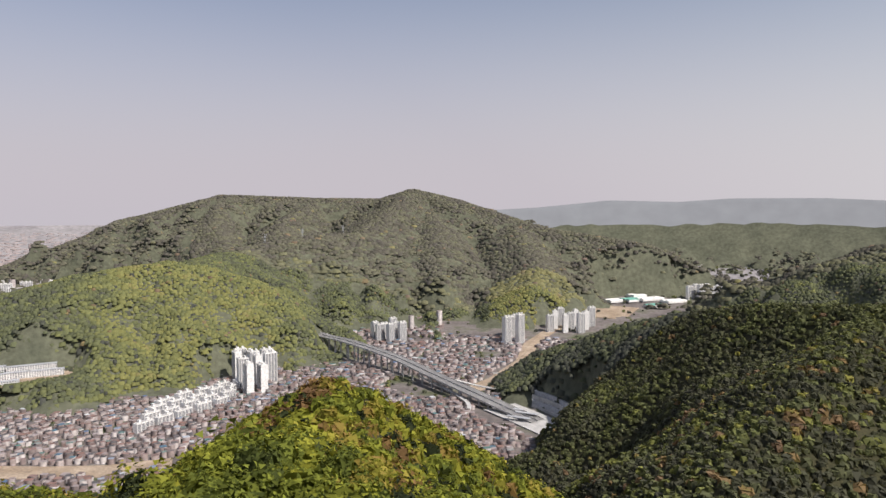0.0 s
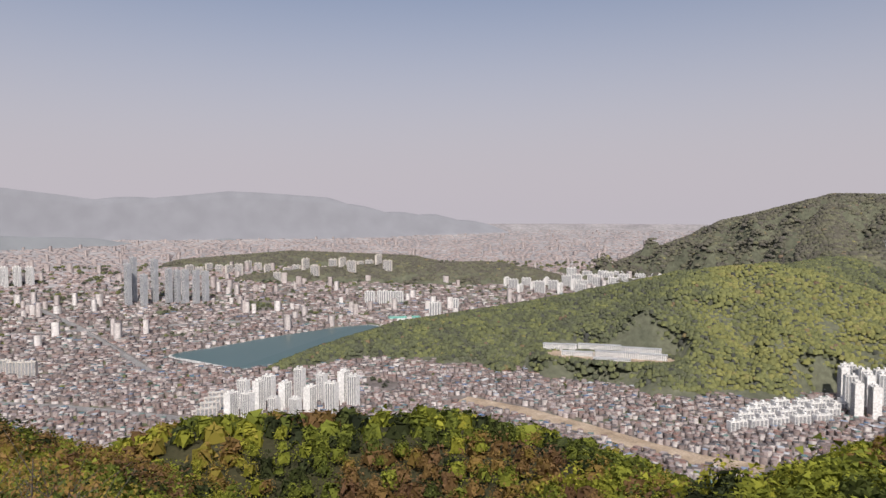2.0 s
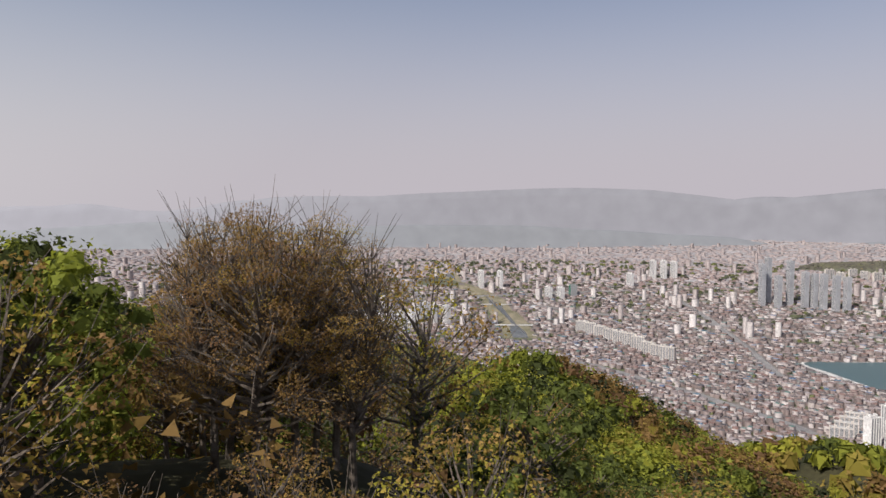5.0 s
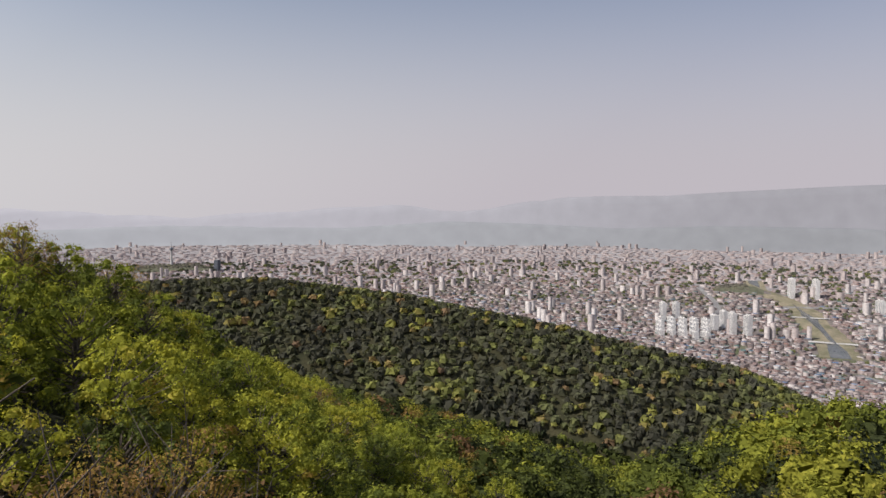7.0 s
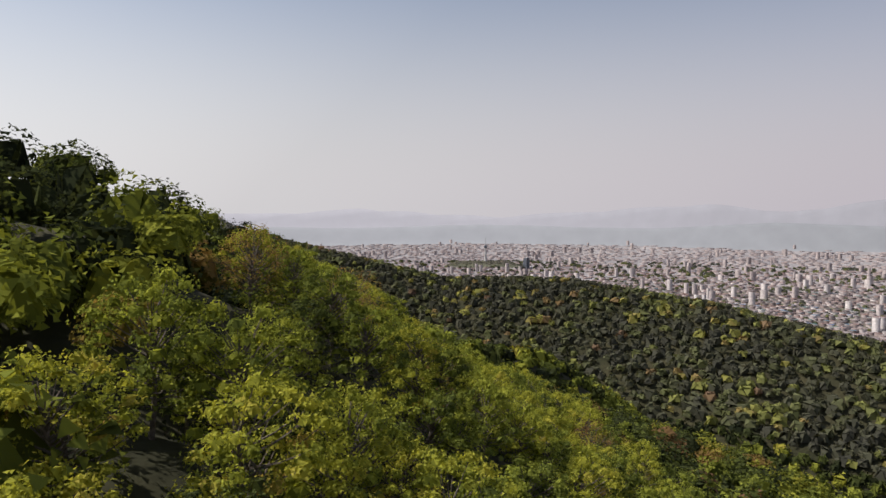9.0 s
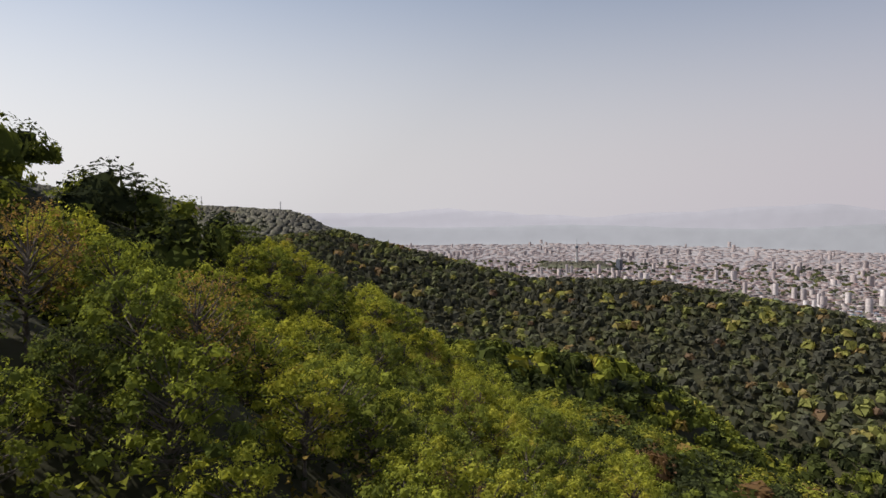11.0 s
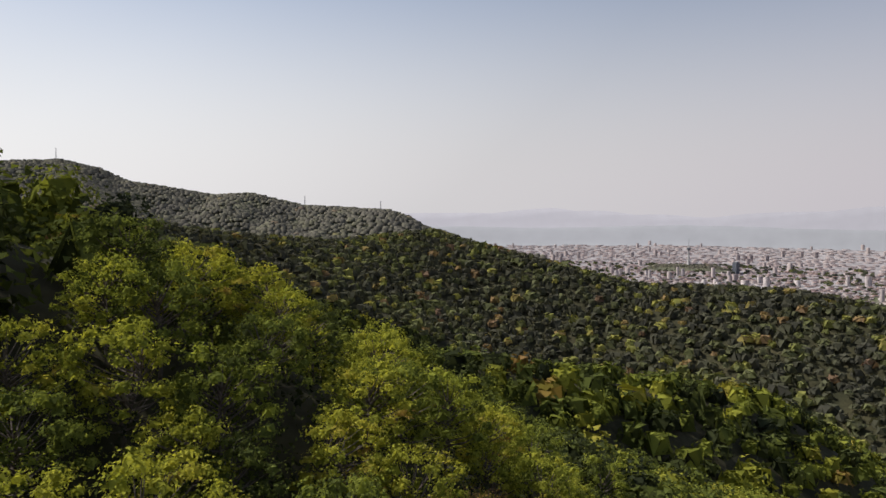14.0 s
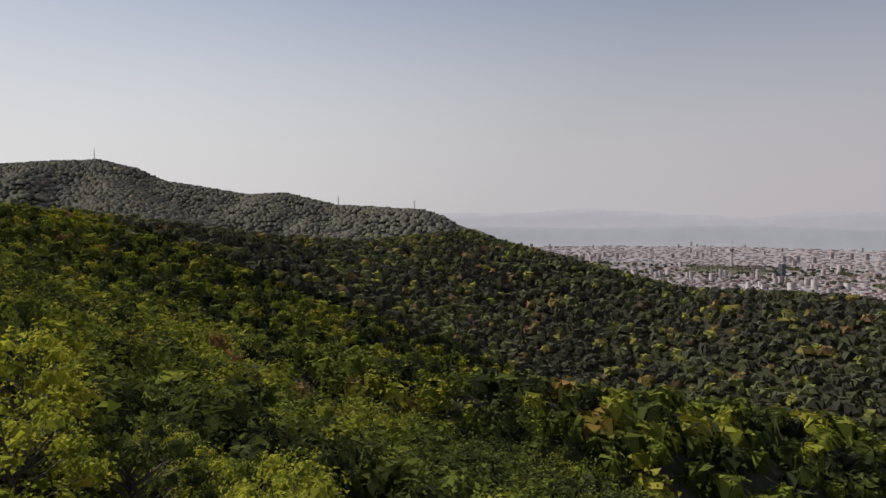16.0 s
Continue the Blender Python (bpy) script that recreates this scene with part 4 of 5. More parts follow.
def observation_tower():
    root = tagged(new("observation_tower"), "slim concrete observation tower on a wooded knoll", "tower")
    part("shaft", lathe(bmesh.new(), [(0, 12), (15, 9), (80, 6.5), (105, 6.0), (130, 5)]), M_CONCRETE, root)
    part("pod", lathe(bmesh.new(), [(100, 6.5), (106, 12), (112, 13.5), (117, 12), (122, 7)]), M_GLASS, root)
    part("mast", lathe(bmesh.new(), [(128, 2.5), (150, 1.6), (185, 0.7)], 6), M_STEEL, root)
    root.matrix_basis = stand(142.9, 5200, 0)


observation_tower()


def strut(bm, a, b, t):
    a, b = Vector(a), Vector(b)
    d = (b - a).normalized()
    u = d.orthogonal().normalized() * t
    w = d.cross(u).normalized() * t
    p = [bm.verts.new(q) for q in (a + u, a + w, a - u, a - w, b + u, b + w, b - u, b - w)]
    for k in range(4):
        bm.faces.new((p[k], p[(k + 1) % 4], p[4 + (k + 1) % 4], p[4 + k]))


def pylon(label, h):
    root = tagged(new("power_pylon"), label, "pylon", "pylons along the ridge")
    bm = bmesh.new()
    for sx in (-1, 1):
        for sy in (-1, 1):
            strut(bm, (sx * 4, sy * 4, -2), (sx * 0.9, sy * 0.9, h), 0.35)
    for q in range(7):
        z0, z1 = h * q / 7, h * (q + 1) / 7
        r0, r1 = 4 - 3.1 * q / 7, 4 - 3.1 * (q + 1) / 7
        for sgn in (-1, 1):
            strut(bm, (-r0, sgn * r0, z0), (r1, sgn * r1, z1), 0.22)
            strut(bm, (sgn * r0, -r0, z0), (sgn * r1, r1, z1), 0.22)
    part("lattice", bm, M_STEEL, root)
    for q in (0.7, 0.83, 0.96):
        bm = bmesh.new()
        strut(bm, (-9, 0, h * q), (9, 0, h * q), 0.4)
        strut(bm, (-9, 0, h * q), (0, 0, h * q + 3), 0.25)
        strut(bm, (9, 0, h * q), (0, 0, h * q + 3), 0.25)
        part("cross_arm", bm, M_STEEL, root)
    return root


py = pylon("grey steel lattice power pylon above the woods", 46)
py.matrix_basis = stand(31.2, 2700, 20)
for az, r in [(32.6, 3050), (29.8, 3300), (14.5, 2950), (11.5, 3100), (8.2, 3200), (34.5, 3350)]:
    copy_thing(py, stand(az, r, 20) @ Matrix.Diagonal([1 / v for v in py.scale] + [1]))


def mast(label, az, r, h, x0=-64, y0=-99):
    root = tagged(new("radio_mast"), label, "mast")
    part("pole", lathe(bmesh.new(), [(-1, 1.2), (h * 0.6, 0.8), (h, 0.35)], 6), M_STEEL, root)
    bm = bmesh.new()
    for q in (0.6, 0.8, 0.93):
        strut(bm, (-2.2, 0, h * q), (2.2, 0, h * q), 0.35)
    part("antenna_arm", bm, M_STEEL, root)
    x, y = swing([polar(az, r, x0, y0)])[0]
    wx, wy, wz, f = shrink(x, y)
    root.matrix_basis = Matrix.Translation((wx, wy, wz)) @ Matrix.Diagonal((f, f, f, 1))


mast("thin radio mast on the mountain top", 209.5, 1850, 32)
mast("thin radio mast on the wooded shoulder", 185.0, 1500, 24)
mast("thin radio mast beside the ridge path", 191.3, 1600, 26)


# ---------------------------------------------------------------- motorway
def sweep(points, half, thick, name, mat, parent=None, label="", shift=0.0, up=0.0):
    """A deck of given half width and thickness along plan points (x, y, z), smoothed."""
    P = [Vector(p) for p in points]
    fine = []
    for k in range(len(P) - 1):
        a, b, c, d = P[max(k - 1, 0)], P[k], P[k + 1], P[min(k + 2, len(P) - 1)]
        for q in range(8):
            t = q / 8
            fine.append(0.5 * ((2 * b) + (c - a) * t + (2 * a - 5 * b + 4 * c - d) * t * t + (3 * b - a - 3 * c + d) * t ** 3))
    fine.append(P[-1])
    bm = bmesh.new()
    last = None
    line = []
    for k, p in enumerate(fine):
        t = (fine[min(k + 1, len(fine) - 1)] - fine[max(k - 1, 0)]).normalized()
        n = Vector((-t.y, t.x, 0)).normalized()
        c = p + n * shift + Vector((0, 0, up))
        line.append((c, t))
        s = [bm.verts.new(v) for v in (c - n * half, c + n * half, c + n * half - Vector((0, 0, thick)), c - n * half - Vector((0, 0, thick)))]
        if last:
            for q in range(4):
                bm.faces.new((last[q], last[(q + 1) % 4], s[(q + 1) % 4], s[q]))
        last = s
    ob = part(name, bm, mat, parent, label)
    return ob, line


def plan(az, r, rel):
    x, y = polar(az, r)
    X, Y, Z = squeeze(np.array([x]), np.array([y]), np.array([Z0 + rel]))
    return float(X[0]), float(Y[0]), float(Z[0])


road = [plan(13.2, 2170, -352), plan(12.2, 2110, -355), plan(9.8, 2000, -364), plan(7.7, 1900, -365), plan(4.0, 1750, -378), plan(0.6, 1600, -391), plan(-2.65, 1475, -398), plan(-5.5, 1400, -409), plan(-8.0, 1345, -416)]
viaduct = tagged(new("motorway_viaduct"), "long grey concrete motorway viaduct on tall piers", "viaduct")
for sh in (-10.5, 10.5):
    deck, line = sweep(road, 8.2, 2.4, "deck", M_CONCRETE, viaduct, shift=sh)
    sweep(road, 7.2, 0.25, "carriageway", M_ASPHALT, viaduct, "dark asphalt carriageway", shift=sh, up=0.27)
    for e in (-8.0, 8.0):
        sweep(road, 0.25, 1.2, "parapet", M_CONCRETE, viaduct, shift=sh + e, up=1.2)
    for k, (c, t) in enumerate(line):
        if k % 2 == 0 and 2 < k < len(line) - 10:
            bm = box(bmesh.new(), -1.7, -1.7, -60, 1.7, 1.7, -3.8)
            box(bm, -6.5, -1.5, -4.2, 6.5, 1.5, -2.42)
            p = part("pier", bm, M_CONCRETE, viaduct)
            base = ground_at(c.x, c.y) - 1 - c.z
            for v in p.data.vertices:
                if v.co.z < -50:
                    v.co.z = min(base, -6)
            p.matrix_basis = Matrix.Translation(c) @ Matrix.Rotation(math.atan2(t.y, t.x) - math.pi / 2, 4, "Z")
# tunnel mouth in the hill
portal = tagged(new("tunnel_portal"), "grey concrete tunnel portal in a cut brown slope", "tunnel portal")
bm = bmesh.new()
box(bm, -26, 0, -6, -19, 12, 15)
box(bm, 19, 0, -6, 26, 12, 15)
box(bm, -2.5, 0, -6, 2.5, 12, 15)
box(bm, -26, 0.004, 9, 26, 11.9, 17)
part("headwall", bm, M_CONCRETE, portal)
bm = box(bmesh.new(), -40, 6, -8, 40, 22, 30)
part("cut_slope", bm, M_SOIL, portal, "bare brown cut slope")
p0 = Vector(road[0])
d0 = (Vector(road[1]) - p0).normalized()
portal.matrix_basis = Matrix.Translation(p0 + d0 * 6) @ Matrix.Rotation(math.atan2(d0.y, d0.x) + math.pi / 2, 4, "Z")
# slip roads, plaza and toll canopies
slip = tagged(new("slip_road"), "curving concrete slip road beside the viaduct", "road", "slip roads")
sweep([plan(2.0, 1650, -402), plan(-1.5, 1480, -408), plan(-2.2, 1400, -412), plan(-0.8, 1350, -416), plan(1.2, 1370, -417), plan(3.2, 1430, -417)], 4.5, 1.5, "deck", M_CONCRETE, slip)
slip = tagged(new("slip_road"), "curving concrete slip road beside the viaduct", "road", "slip roads")
sweep([plan(-1.0, 1600, -400), plan(-4.0, 1560, -408), plan(-6.4, 1600, -414), plan(-6.9, 1680, -417), plan(-5.0, 1740, -417), plan(-2.0, 1720, -417)], 4.5, 1.5, "deck", M_CONCRETE, slip)
plaza = tagged(new("toll_plaza"), "wide pale concrete toll plaza", "plaza", kind="structure")
sweep([plan(-4.8, 1440, -416.5), plan(-6.4, 1390, -417), plan(-8.4, 1330, -417.5), plan(-10.6, 1270, -418)], 42, 1.6, "paving", M_CONCRETE, plaza)
for az, r in [(-5.9, 1405), (-7.1, 1375), (-6.4, 1345)]:
    toll = tagged(new("toll_canopy"), "flat dark toll canopy on thin posts", "canopy", "toll canopies")
    part("roof", box(bmesh.new(), -24, -5, 6.5, 24, 5, 7.6), M_GREY, toll)
    for x in (-20, -10, 0, 10, 20):
        part("post", box(bmesh.new(), x - 0.4, -0.4, 0, x + 0.4, 0.4, 6.5), M_STEEL, toll)
    x, y = polar(az, r)
    toll.matrix_basis = Matrix.Translation((x, y, 3)) @ Matrix.Rotation(radians(-25), 4, "Z")
wall = tagged(new("retaining_wall"), "stepped grey retaining wall cut into the hillside", "wall", kind="structure")
for q in range(4):
    sweep([plan(-7.6, 1450 + q * 9, -414 + q * 9), plan(-9.4, 1395 + q * 9, -414 + q * 9), plan(-11.2, 1320 + q * 9, -414 + q * 9), plan(-12.2, 1260 + q * 9, -414 + q * 9)], 2.2, 12, "step", M_GREY if q % 2 else M_CONCRETE, wall)


# ---------------------------------------------------------------- lake, river, site, sheds
def sheet(name, label, category, pts, mat, up):
    """A flat piece of water or paving over the plain, from outline points in true plan metres."""
    pts = np.array(pts)
    X, Y, Z = squeeze(pts[:, 0], pts[:, 1], np.full(len(pts), up))
    bm = bmesh.new()
    top = [bm.verts.new(p) for p in zip(X, Y, Z)]
    bot = [bm.verts.new((a, b, c - 1.2)) for a, b, c in zip(X, Y, Z)]
    bm.faces.new(top)
    n = len(top)
    for k in range(n):
        bm.faces.new((top[k], bot[k], bot[(k + 1) % n], top[(k + 1) % n]))
    bmesh.ops.recalc_face_normals(bm, faces=bm.faces)
    me = bpy.data.meshes.new(name)
    bm.to_mesh(me)
    bm.free()
    me.materials.append(mat)
    return tagged(new(name, me), label, category, kind="structure")


def outline(grow):
    """Lake shore, grown by a factor, rounded."""
    cx, cy = sum(p[0] for p in LAKE) / len(LAKE), sum(p[1] for p in LAKE) / len(LAKE)
    out, n = [], len(LAKE)
    for k in range(n):
        a, b, c, d = (Vector(LAKE[(k + q) % n]) for q in (-1, 0, 1, 2))
        for q in range(5):
            t = q / 5
            p = 0.5 * ((2 * b) + (c - a) * t + (2 * a - 5 * b + 4 * c - d) * t * t + (3 * b - a - 3 * c + d) * t ** 3)
            out.append((cx + (p.x - cx) * grow, cy + (p.y - cy) * grow))
    return out


sheet("lake_bank", "pale stone promenade round the lake", "embankment", outline(1.025), M_CONCRETE, 1.6)
sheet("lake", "calm blue-green lake among the houses", "lake", outline(1.0), M_WATER, 2.0)


def ribbon(pts, half):
    L, R = [], []
    for k, (x, y) in enumerate(pts):
        ax, ay = pts[max(k - 1, 0)]
        bx, by = pts[min(k + 1, len(pts) - 1)]
        d = math.hypot(bx - ax, by - ay)
        nx, ny = -(by - ay) / d, (bx - ax) / d
        L.append((x + nx * half, y + ny * half))
        R.append((x - nx * half, y - ny * half))
    return L + R[::-1]


river_line = RIVER
sheet("river_bank", "grassy brown banks of a city river", "river bank", ribbon(river_line, 54), M_BANK, 1.4)
sheet("river", "dark shallow city river", "river", ribbon(river_line, 26), M_RIVER, 1.9)
for az, r in [(91.5, 2480), (93.0, 3020)]:
    br = tagged(new("river_bridge"), "flat grey concrete road bridge over the river", "bridge", "river bridges")
    part("deck", box(bmesh.new(), -70, -9, 4, 70, 9, 6), M_CONCRETE, br)
    for x in (-45, -15, 15, 45):
        part("pier", box(bmesh.new(), x - 1.5, -7, -1, x + 1.5, 7, 4), M_CONCRETE, br)
    br.matrix_basis = stand(az, r, az + 4)
wash = WASH
sheet("stream_bed", "dry sandy stream bed through the suburb", "stream bed", ribbon(wash, 26), M_SOIL, 1.2)
valley_stream = VALLEY
sheet("valley_stream_bed", "pale dry stream bed along the valley", "stream bed", ribbon(valley_stream, 22), M_SOIL, 1.2)
for line in AVENUES:
    sheet("avenue", "grey asphalt avenue between the houses", "road", ribbon(line, 13), M_ASPHALT, 1.25)
# works yard and sheds up the valley
sheet("bare_yard", "bare reddish levelled building ground", "ground", [polar(-12.2, 2750), polar(-15.0, 2700), polar(-16.2, 3050), polar(-13.0, 3100)], M_SOIL, 1.5)


def shed(label, az, r, turn, w, d, h, mat):
    ob = tagged(new("industrial_shed"), label, "shed", "industrial sheds in the valley")
    part("wall", box(bmesh.new(), -w / 2, -d / 2, 0, w / 2, d / 2, h), M_WHITE, ob)
    bm = bmesh.new()
    n = max(2, int(d / 22))
    for k in range(n):
        y0, y1 = -d / 2 + d * k / n, -d / 2 + d * (k + 1) / n
        v = [bm.verts.new(p) for p in ((-w / 2 - 0.5, y0, h), (w / 2 + 0.5, y0, h), (w / 2 + 0.5, (y0 + y1) / 2, h + 3.5), (-w / 2 - 0.5, (y0 + y1) / 2, h + 3.5), (w / 2 + 0.5, y1, h), (-w / 2 - 0.5, y1, h))]
        bm.faces.new((v[0], v[1], v[2], v[3]))
        bm.faces.new((v[3], v[2], v[4], v[5]))
        bm.faces.new((v[0], v[3], v[5]))
        bm.faces.new((v[1], v[4], v[2]))
    part("roof", bm, mat, ob)
    ob.matrix_basis = stand(az, r, turn)


for az, r, w, d, m in [(-14.4, 3250, 110, 60, M_WHITE), (-15.8, 3300, 120, 70, M_TEAL), (-17.0, 3350, 130, 60, M_WHITE), (-17.4, 3120, 90, 50, M_TEAL), (-18.8, 3300, 110, 60, M_WHITE), (-16.2, 3480, 120, 60, M_WHITE)]:
    shed("long pale industrial shed with a ridged metal roof" if m is M_WHITE else "long industrial shed with a teal metal roof", az, r, 25, w, d, 10, m)
shed("low hall with a teal metal roof by the lake", 50.8, 2620, 60, 120, 45, 9, M_TEAL)


def terrace_site():
    """Cleared terrace on the hill foot with long white school-like halls."""
    rows = [(39.6, 1810), (37.5, 1735), (34.5, 1705), (31.5, 1700), (28.6, 1730), (28.4, 1830), (31, 1860), (34.5, 1875), (38, 1870)]
    lv = 47.5
    sheet("cleared_terrace", "cut orange-brown building terrace at the hill foot", "terrace", [polar(a, r) for a, r in rows], M_SOIL, lv)
    for az, r, w, fl in [(37.8, 1835, 90, 5), (34.6, 1845, 110, 5), (31.3, 1825, 100, 5), (36.4, 1775, 80, 3), (33.2, 1775, 110, 4), (30.4, 1770, 70, 4), (33.6, 1725, 90, 2)]:
        x, y = polar(az, r)
        wx, wy, wz, f = shrink(x, y)
        h = fl * 3.4
        ob = tagged(new("school_hall"), "long white hall with rows of windows on a cleared terrace", "building", "halls on the terrace")
        part("body", box(bmesh.new(), -w / 2, -7, -6, w / 2, 7, h), M_WHITE, ob)
        part("roof", box(bmesh.new(), -w / 2 - 0.6, -7.6, h, w / 2 + 0.6, 7.6, h + 0.7), M_GREY, ob)
        for q in range(fl):
            bm = bmesh.new()
            for c in range(int(w / 5)):
                x0 = -w / 2 + 1.5 + c * 5
                box(bm, x0, -7.3, 1 + q * 3.4, x0 + 3.2, -6.8, 2.7 + q * 3.4)
            part("window_row", bm, M_GLASS, ob)
        ob.matrix_basis = Matrix.Translation((wx, wy, Z0 + (lv - Z0) * f)) @ Matrix.Rotation(radians(az - 2), 4, "Z") @ Matrix.Diagonal((f, f, f, 1))


terrace_site()

# ---------------------------------------------------------------- rocks
def boulder(label, x, y, size, seed, up=0.0):
    rng = np.random.RandomState(seed)
    bm = bmesh.new()
    bmesh.ops.create_icosphere(bm, subdivisions=3, radius=1.0)
    cuts = [Vector(rng.normal(size=3)).normalized() for _ in range(9)]
    for v in bm.verts:
        for c in cuts:
            k = v.co.dot(c) - 0.62
            if k > 0:
                v.co -= c * k * 0.9
        v.co += v.co.normalized() * 0.10 * noise.noise(v.co * 2.5)
        v.co = Vector((v.co.x * size[0], v.co.y * size[1], v.co.z * size[2]))
    me = bpy.data.meshes.new("boulder")
    bm.to_mesh(me)
    bm.free()
    me.materials.append(M_ROCK)
    ob = tagged(new("boulder", me), label, "rock", "boulders on the ridge")
    ob.matrix_basis = pose(x, y, ground_at(x, y) + up, 0, 0, rng.uniform(0, 180))
    return ob


boulder("weathered pinkish-brown boulder among the trees", -24.5, 50.5, (3.0, 2.4, 5.0), 1, 3.4)
boulder("weathered pinkish-brown boulder among the trees", -21.8, 51.6, (1.9, 1.6, 4.2), 2, 3.2)
boulder("weathered pinkish-brown boulder among the trees", -26.6, 52.4, (1.7, 1.9, 4.2), 3, 2.6)


# ---------------------------------------------------------------- near trees, one by one
def limb(bm, a, b, ra, rb, n=6):
    a, b = Vector(a), Vector(b)
    d = (b - a).normalized()
    u = d.orthogonal().normalized()
    w = d.cross(u)
    r1 = [bm.verts.new(a + (u * math.cos(6.2832 * k / n) + w * math.sin(6.2832 * k / n)) * ra) for k in range(n)]
    r2 = [bm.verts.new(b + (u * math.cos(6.2832 * k / n) + w * math.sin(6.2832 * k / n)) * rb) for k in range(n)]
    for k in range(n):
        bm.faces.new((r1[k], r1[(k + 1) % n], r2[(k + 1) % n], r2[k]))


def tree(name, label, seed, high, wide, tint, clumps, leaves, size, twigs=2, spread=0.75, core=0.0):
    """A broadleaf tree: leaning tapered trunk, forking limbs with twigs, and leaf sprays gathered in clumps at the twig ends."""
    rng = np.random.RandomState(seed)
    root = tagged(new(name), label, "tree", "trees close to the ridge path")
    bm = bmesh.new()
    pts = [Vector((0, 0, -1.2)), Vector((rng.normal(0, 0.1), rng.normal(0, 0.1), high * 0.22)), Vector((rng.normal(0, 0.3), rng.normal(0, 0.3), high * 0.48)), Vector((rng.normal(0, 0.5), rng.normal(0, 0.5), high * 0.74))]
    for k in range(3):
        limb(bm, pts[k], pts[k + 1], 0.17 - 0.045 * k, 0.17 - 0.045 * (k + 1), 7)
    part("trunk", bm, M_BARK, root)
    bm = bmesh.new()
    cl = []
    for k in range(clumps):
        a = 2.4 * k + rng.uniform(-0.4, 0.4)
        u = (k + 0.5) / clumps
        z = high * (0.34 + 0.60 * u + rng.normal(0, 0.03))
        rr = wide * math.sqrt(max(0.05, 1 - (max(u - 0.25, 0) / 0.80) ** 2)) * rng.uniform(0.55, 1.0)
        e = Vector((math.cos(a) * rr, math.sin(a) * rr, z))
        s = pts[1].lerp(pts[3], min(0.95, u * 0.9))
        mid = s.lerp(e, 0.5) + Vector((0, 0, -0.06 * rr))
        limb(bm, s, mid, 0.065, 0.04, 4)
        limb(bm, mid, e, 0.04, 0.014, 3)
        for q in range(twigs):
            t = e + Vector(rng.normal(0, 0.55, 3)) + Vector((0, 0, 0.3))
            limb(bm, mid.lerp(e, 0.6), t, 0.016, 0.006, 3)
        cl.append(e)
    part("branchwork", bm, M_BARK, root)
    c = np.array([tuple(e) for e in cl])
    k = rng.uniform(0.8, 1.25, len(c)) * wide * 0.30 * spread / 0.75
    v, f, t = leaf_cloud(rng, c, k, k * 0.75, leaves, np.full(len(c), size), np.clip(rng.normal(tint, 0.05, len(c)), 0.02, 0.98), 4, core)
    crown = mesh_object("crown", v, [f], [M_LEAF], tint=t, parent=root)
    return root


def pine(label, seed, high):
    """A red pine: bent bare trunk, flat tiers of needle pads."""
    rng = np.random.RandomState(seed)
    root = tagged(new("pine_tree"), label, "pine tree", "trees close to the ridge path")
    bm = bmesh.new()
    pts = [Vector((0, 0, -1.2)), Vector((0.25, 0.1, high * 0.35)), Vector((-0.1, 0.3, high * 0.7)), Vector((0.1, 0.2, high * 0.97))]
    for k in range(3):
        limb(bm, pts[k], pts[k + 1], 0.19 - 0.05 * k, 0.19 - 0.05 * (k + 1), 7)
    part("trunk", bm, M_BARK, root)
    bm = bmesh.new()
    cl, rad = [], []
    for k in range(16):
        u = 0.42 + 0.56 * k / 15
        a = 2.4 * k
        rr = (1.15 - u) * 3.3 * rng.uniform(0.6, 1.0) + 0.3
        e = Vector((math.cos(a) * rr, math.sin(a) * rr, high * u + 0.25))
        limb(bm, pts[1].lerp(pts[3], (u - 0.38) / 0.62), e, 0.06, 0.02, 5)
        cl.append(tuple(e))
        rad.append(rng.uniform(0.7, 1.1))
    part("branchwork", bm, M_BARK, root)
    c, k = np.array(cl), np.array(rad)
    v, f, t = leaf_cloud(rng, c, k * 1.15, k * 0.38, 70, np.full(len(c), 0.15), rng.uniform(0.02, 0.10, len(c)), 4, 0.0)
    mesh_object("crown", v, [f], [M_LEAF], tint=t, parent=root)
    return root


SORTS = [
    tree("broadleaf_tree", "fresh green broadleaf tree in full spring leaf", 101, 8.2, 3.4, 0.45, 46, 70, 0.085, twigs=0, spread=0.70, core=0.42),
    tree("broadleaf_tree", "mid-green spreading oak with dense leaf clumps", 102, 7.4, 3.7, 0.38, 48, 70, 0.085, twigs=0, spread=0.70, core=0.42),
    tree("broadleaf_tree", "bright yellow-green tree with young leaves", 103, 8.0, 3.3, 0.60, 46, 70, 0.085, twigs=0, spread=0.70, core=0.42),
    tree("broadleaf_tree", "dark green rounded tree in the wood", 104, 7.2, 3.3, 0.27, 44, 70, 0.085, twigs=0, spread=0.70, core=0.42),
    tree("budding_tree", "yellow-brown budding tree with thin sprays of leaves", 105, 7.8, 3.2, 0.84, 40, 64, 0.066, 3),
    tree("budding_tree", "reddish-brown budding tree, twigs showing through", 106, 7.6, 2.9, 0.95, 36, 44, 0.062, 4),
    tree("bare_tree", "almost bare tree with pale twigs and few buds", 107, 8.8, 2.4, 0.82, 34, 26, 0.06, 6),
    pine("dark green pine with flat needle tiers", 108, 8.4),
    tree("budding_tree", "golden-brown budding tree with fine dense leaf sprays", 109, 8.3, 2.7, 0.86, 70, 240, 0.030, 5, spread=0.62),
    tree("bare_tree", "twiggy pale tree with tiny reddish-gold buds", 110, 9.0, 2.2, 0.90, 60, 110, 0.026, 8, spread=0.60),
]
used = set()


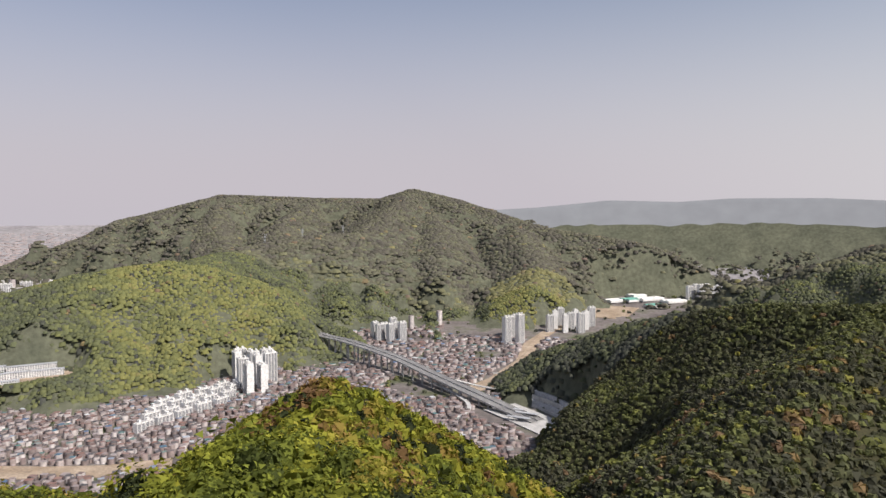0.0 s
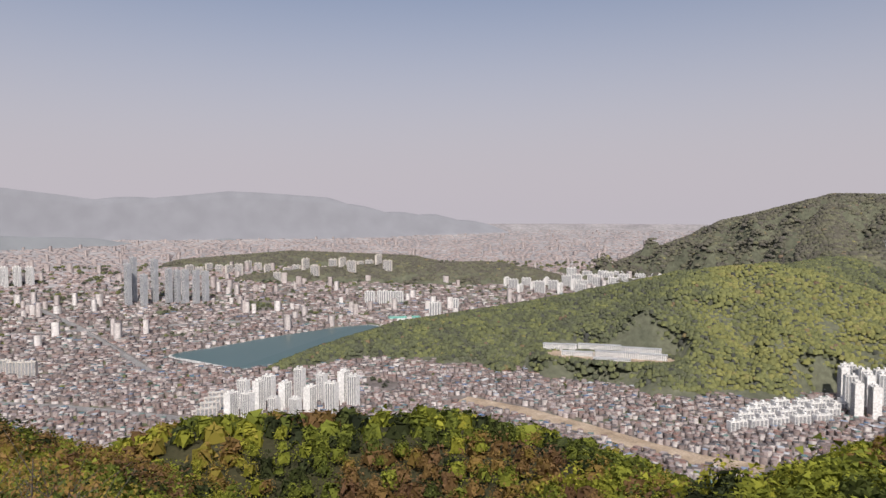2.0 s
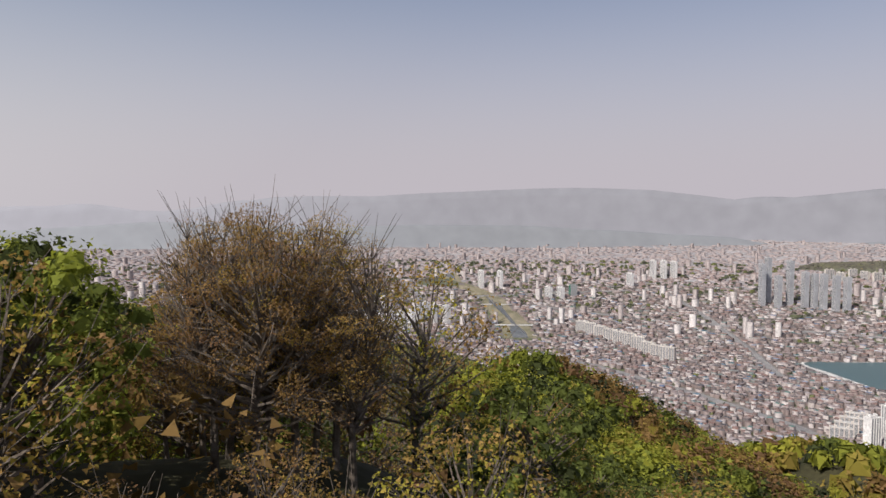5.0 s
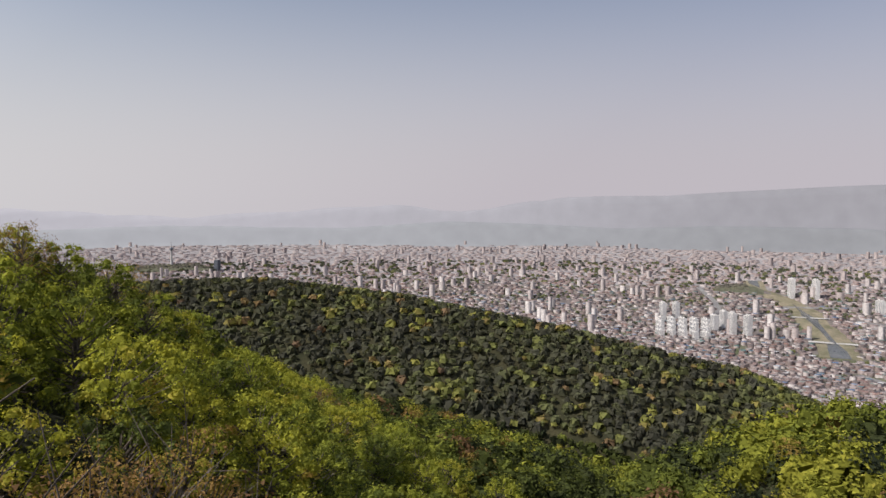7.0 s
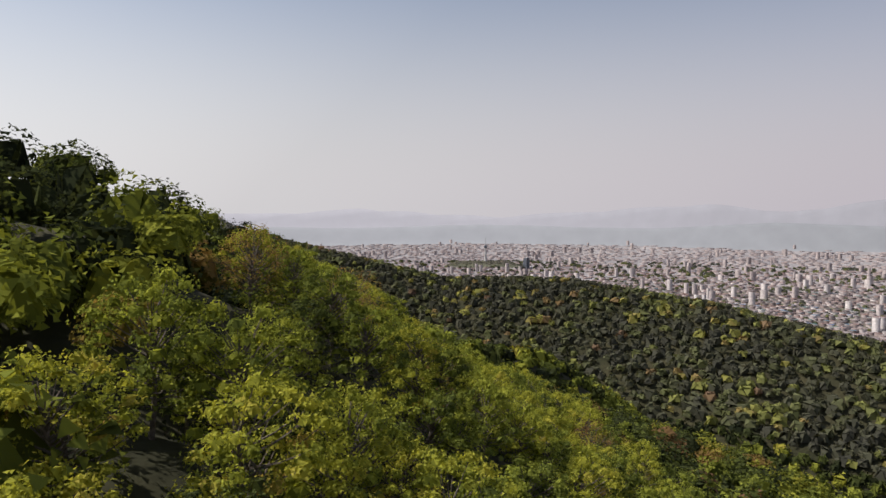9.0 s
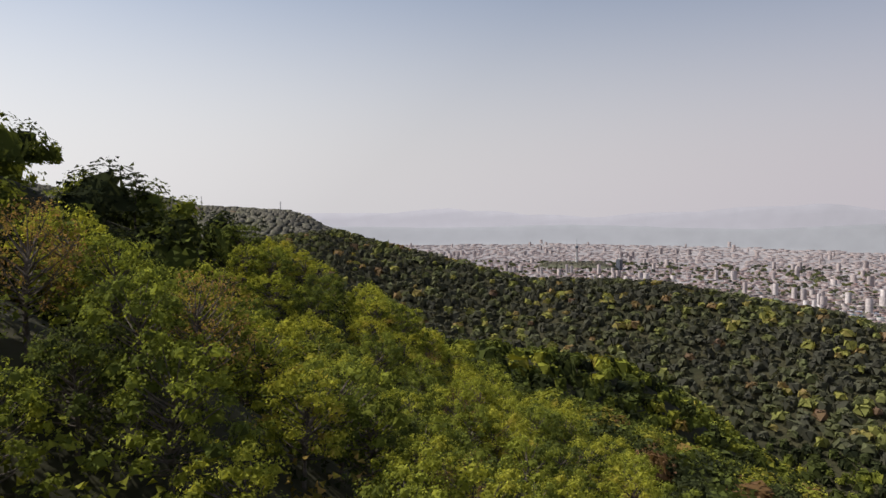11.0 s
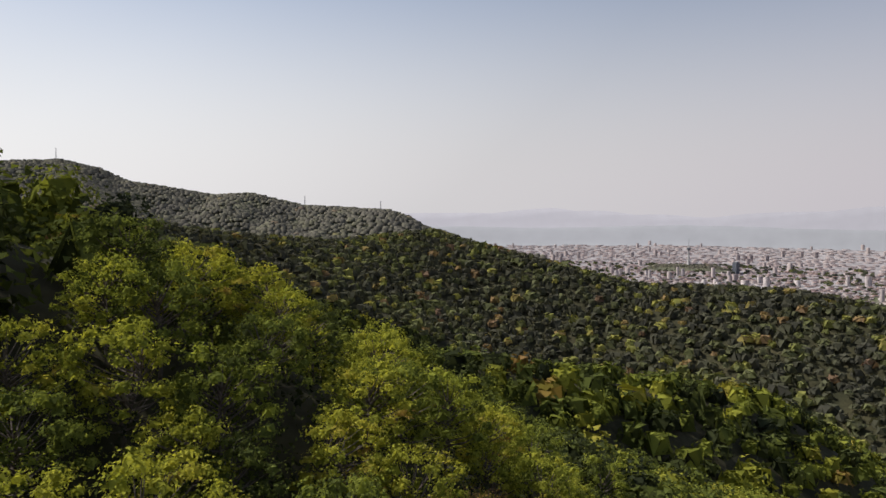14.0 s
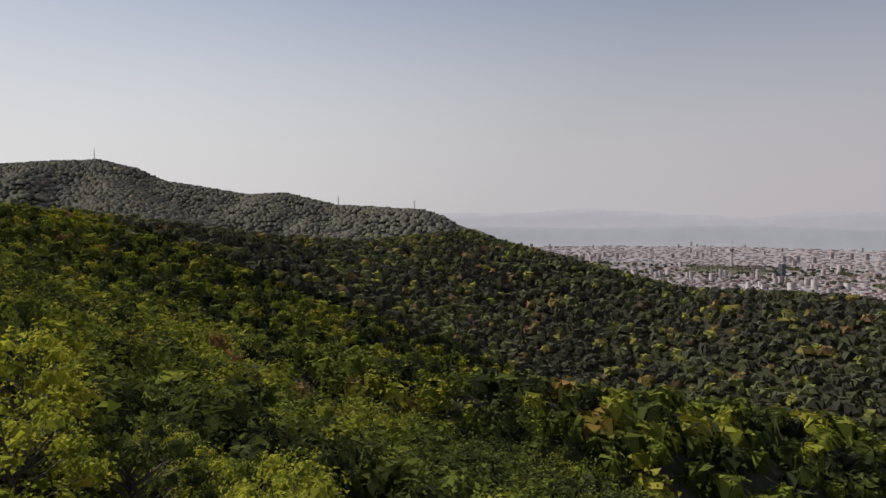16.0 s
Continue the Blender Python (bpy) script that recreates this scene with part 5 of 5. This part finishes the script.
def plant(k, x, y, size, turn, sink=0.0):
    m = Matrix.Translation((x, y, ground_at(x, y) - sink)) @ Matrix.Rotation(turn, 4, "Z") @ Matrix.Diagonal((size, size, size, 1))
    if k in used:
        return copy_thing(SORTS[k], m @ Matrix.Diagonal([1 / v for v in SORTS[k].scale] + [1]))
    used.add(k)
    SORTS[k].matrix_basis = m
    return SORTS[k]


rng = np.random.RandomState(55)
nx, ny = scatter(rng, 0, 260, 5.0, lambda x, y, a, r: (off_way(x, y) <= NEAR) & free(x, y))
for x, y in zip(nx, ny):
    u = rng.uniform()
    brown = -50 < x < -12 and -16 < y < 7
    if brown:
        k = 4 if u < 0.38 else 5 if u < 0.55 else 6 if u < 0.68 else 0 if u < 0.85 else 3
    elif y > 8:
        k = 4 if u < 0.22 else 2 if u < 0.55 else 0 if u < 0.75 else 5 if u < 0.85 else 1
    else:
        k = (2 if y < -70 and u < 0.2 else 0) if u < 0.34 else 1 if u < 0.52 else 2 if u < 0.86 else 3 if u < 0.96 else 5 if u < 0.98 else 4
    plant(k, float(x), float(y), float(rng.uniform(0.76, 1.0)), float(rng.uniform(0, 6.28)))
PINE = swing([(-29.7, -113.0)])[0]
plant(7, PINE[0], PINE[1], 0.85, 0.4)
# budding and bare trees that stand up on the saddle: sort, x, y, height of the top
for k, x, y, top in [(8, -24.4, -6.9, 420.2), (8, -22.9, -7.7, 420.0), (9, -26.0, -6.3, 420.1), (9, -23.6, -9.0, 420.2), (8, -26.0, -8.2, 419.4), (8, -27.2, -7.4, 418.9), (8, -25.2, -9.4, 420.0), (9, -24.9, -5.4, 419.6),
                     (3, -20.2, -12.6, 420.8), (0, -18.6, -10.4, 419.4), (5, -27.6, -12.6, 416.6), (8, -33.8, -15.0, 416.4), (8, -31.8, -12.4, 416.0),
                     (8, -17.5, -4.0, 415.2), (8, -14.5, -6.0, 416.0), (4, -19.5, -5.6, 415.6), (3, -12.5, -8.5, 417.0), (0, -20.0, -1.5, 413.5),
                     (4, -46.5, -0.5, 406.6), (4, -44.0, -7.6, 407.4), (3, -49.0, 2.8, 406.4)]:
    plant(k, x, y, (top - ground_at(x, y)) / (9.4 if k == 9 else 8.6), x * 3.0)
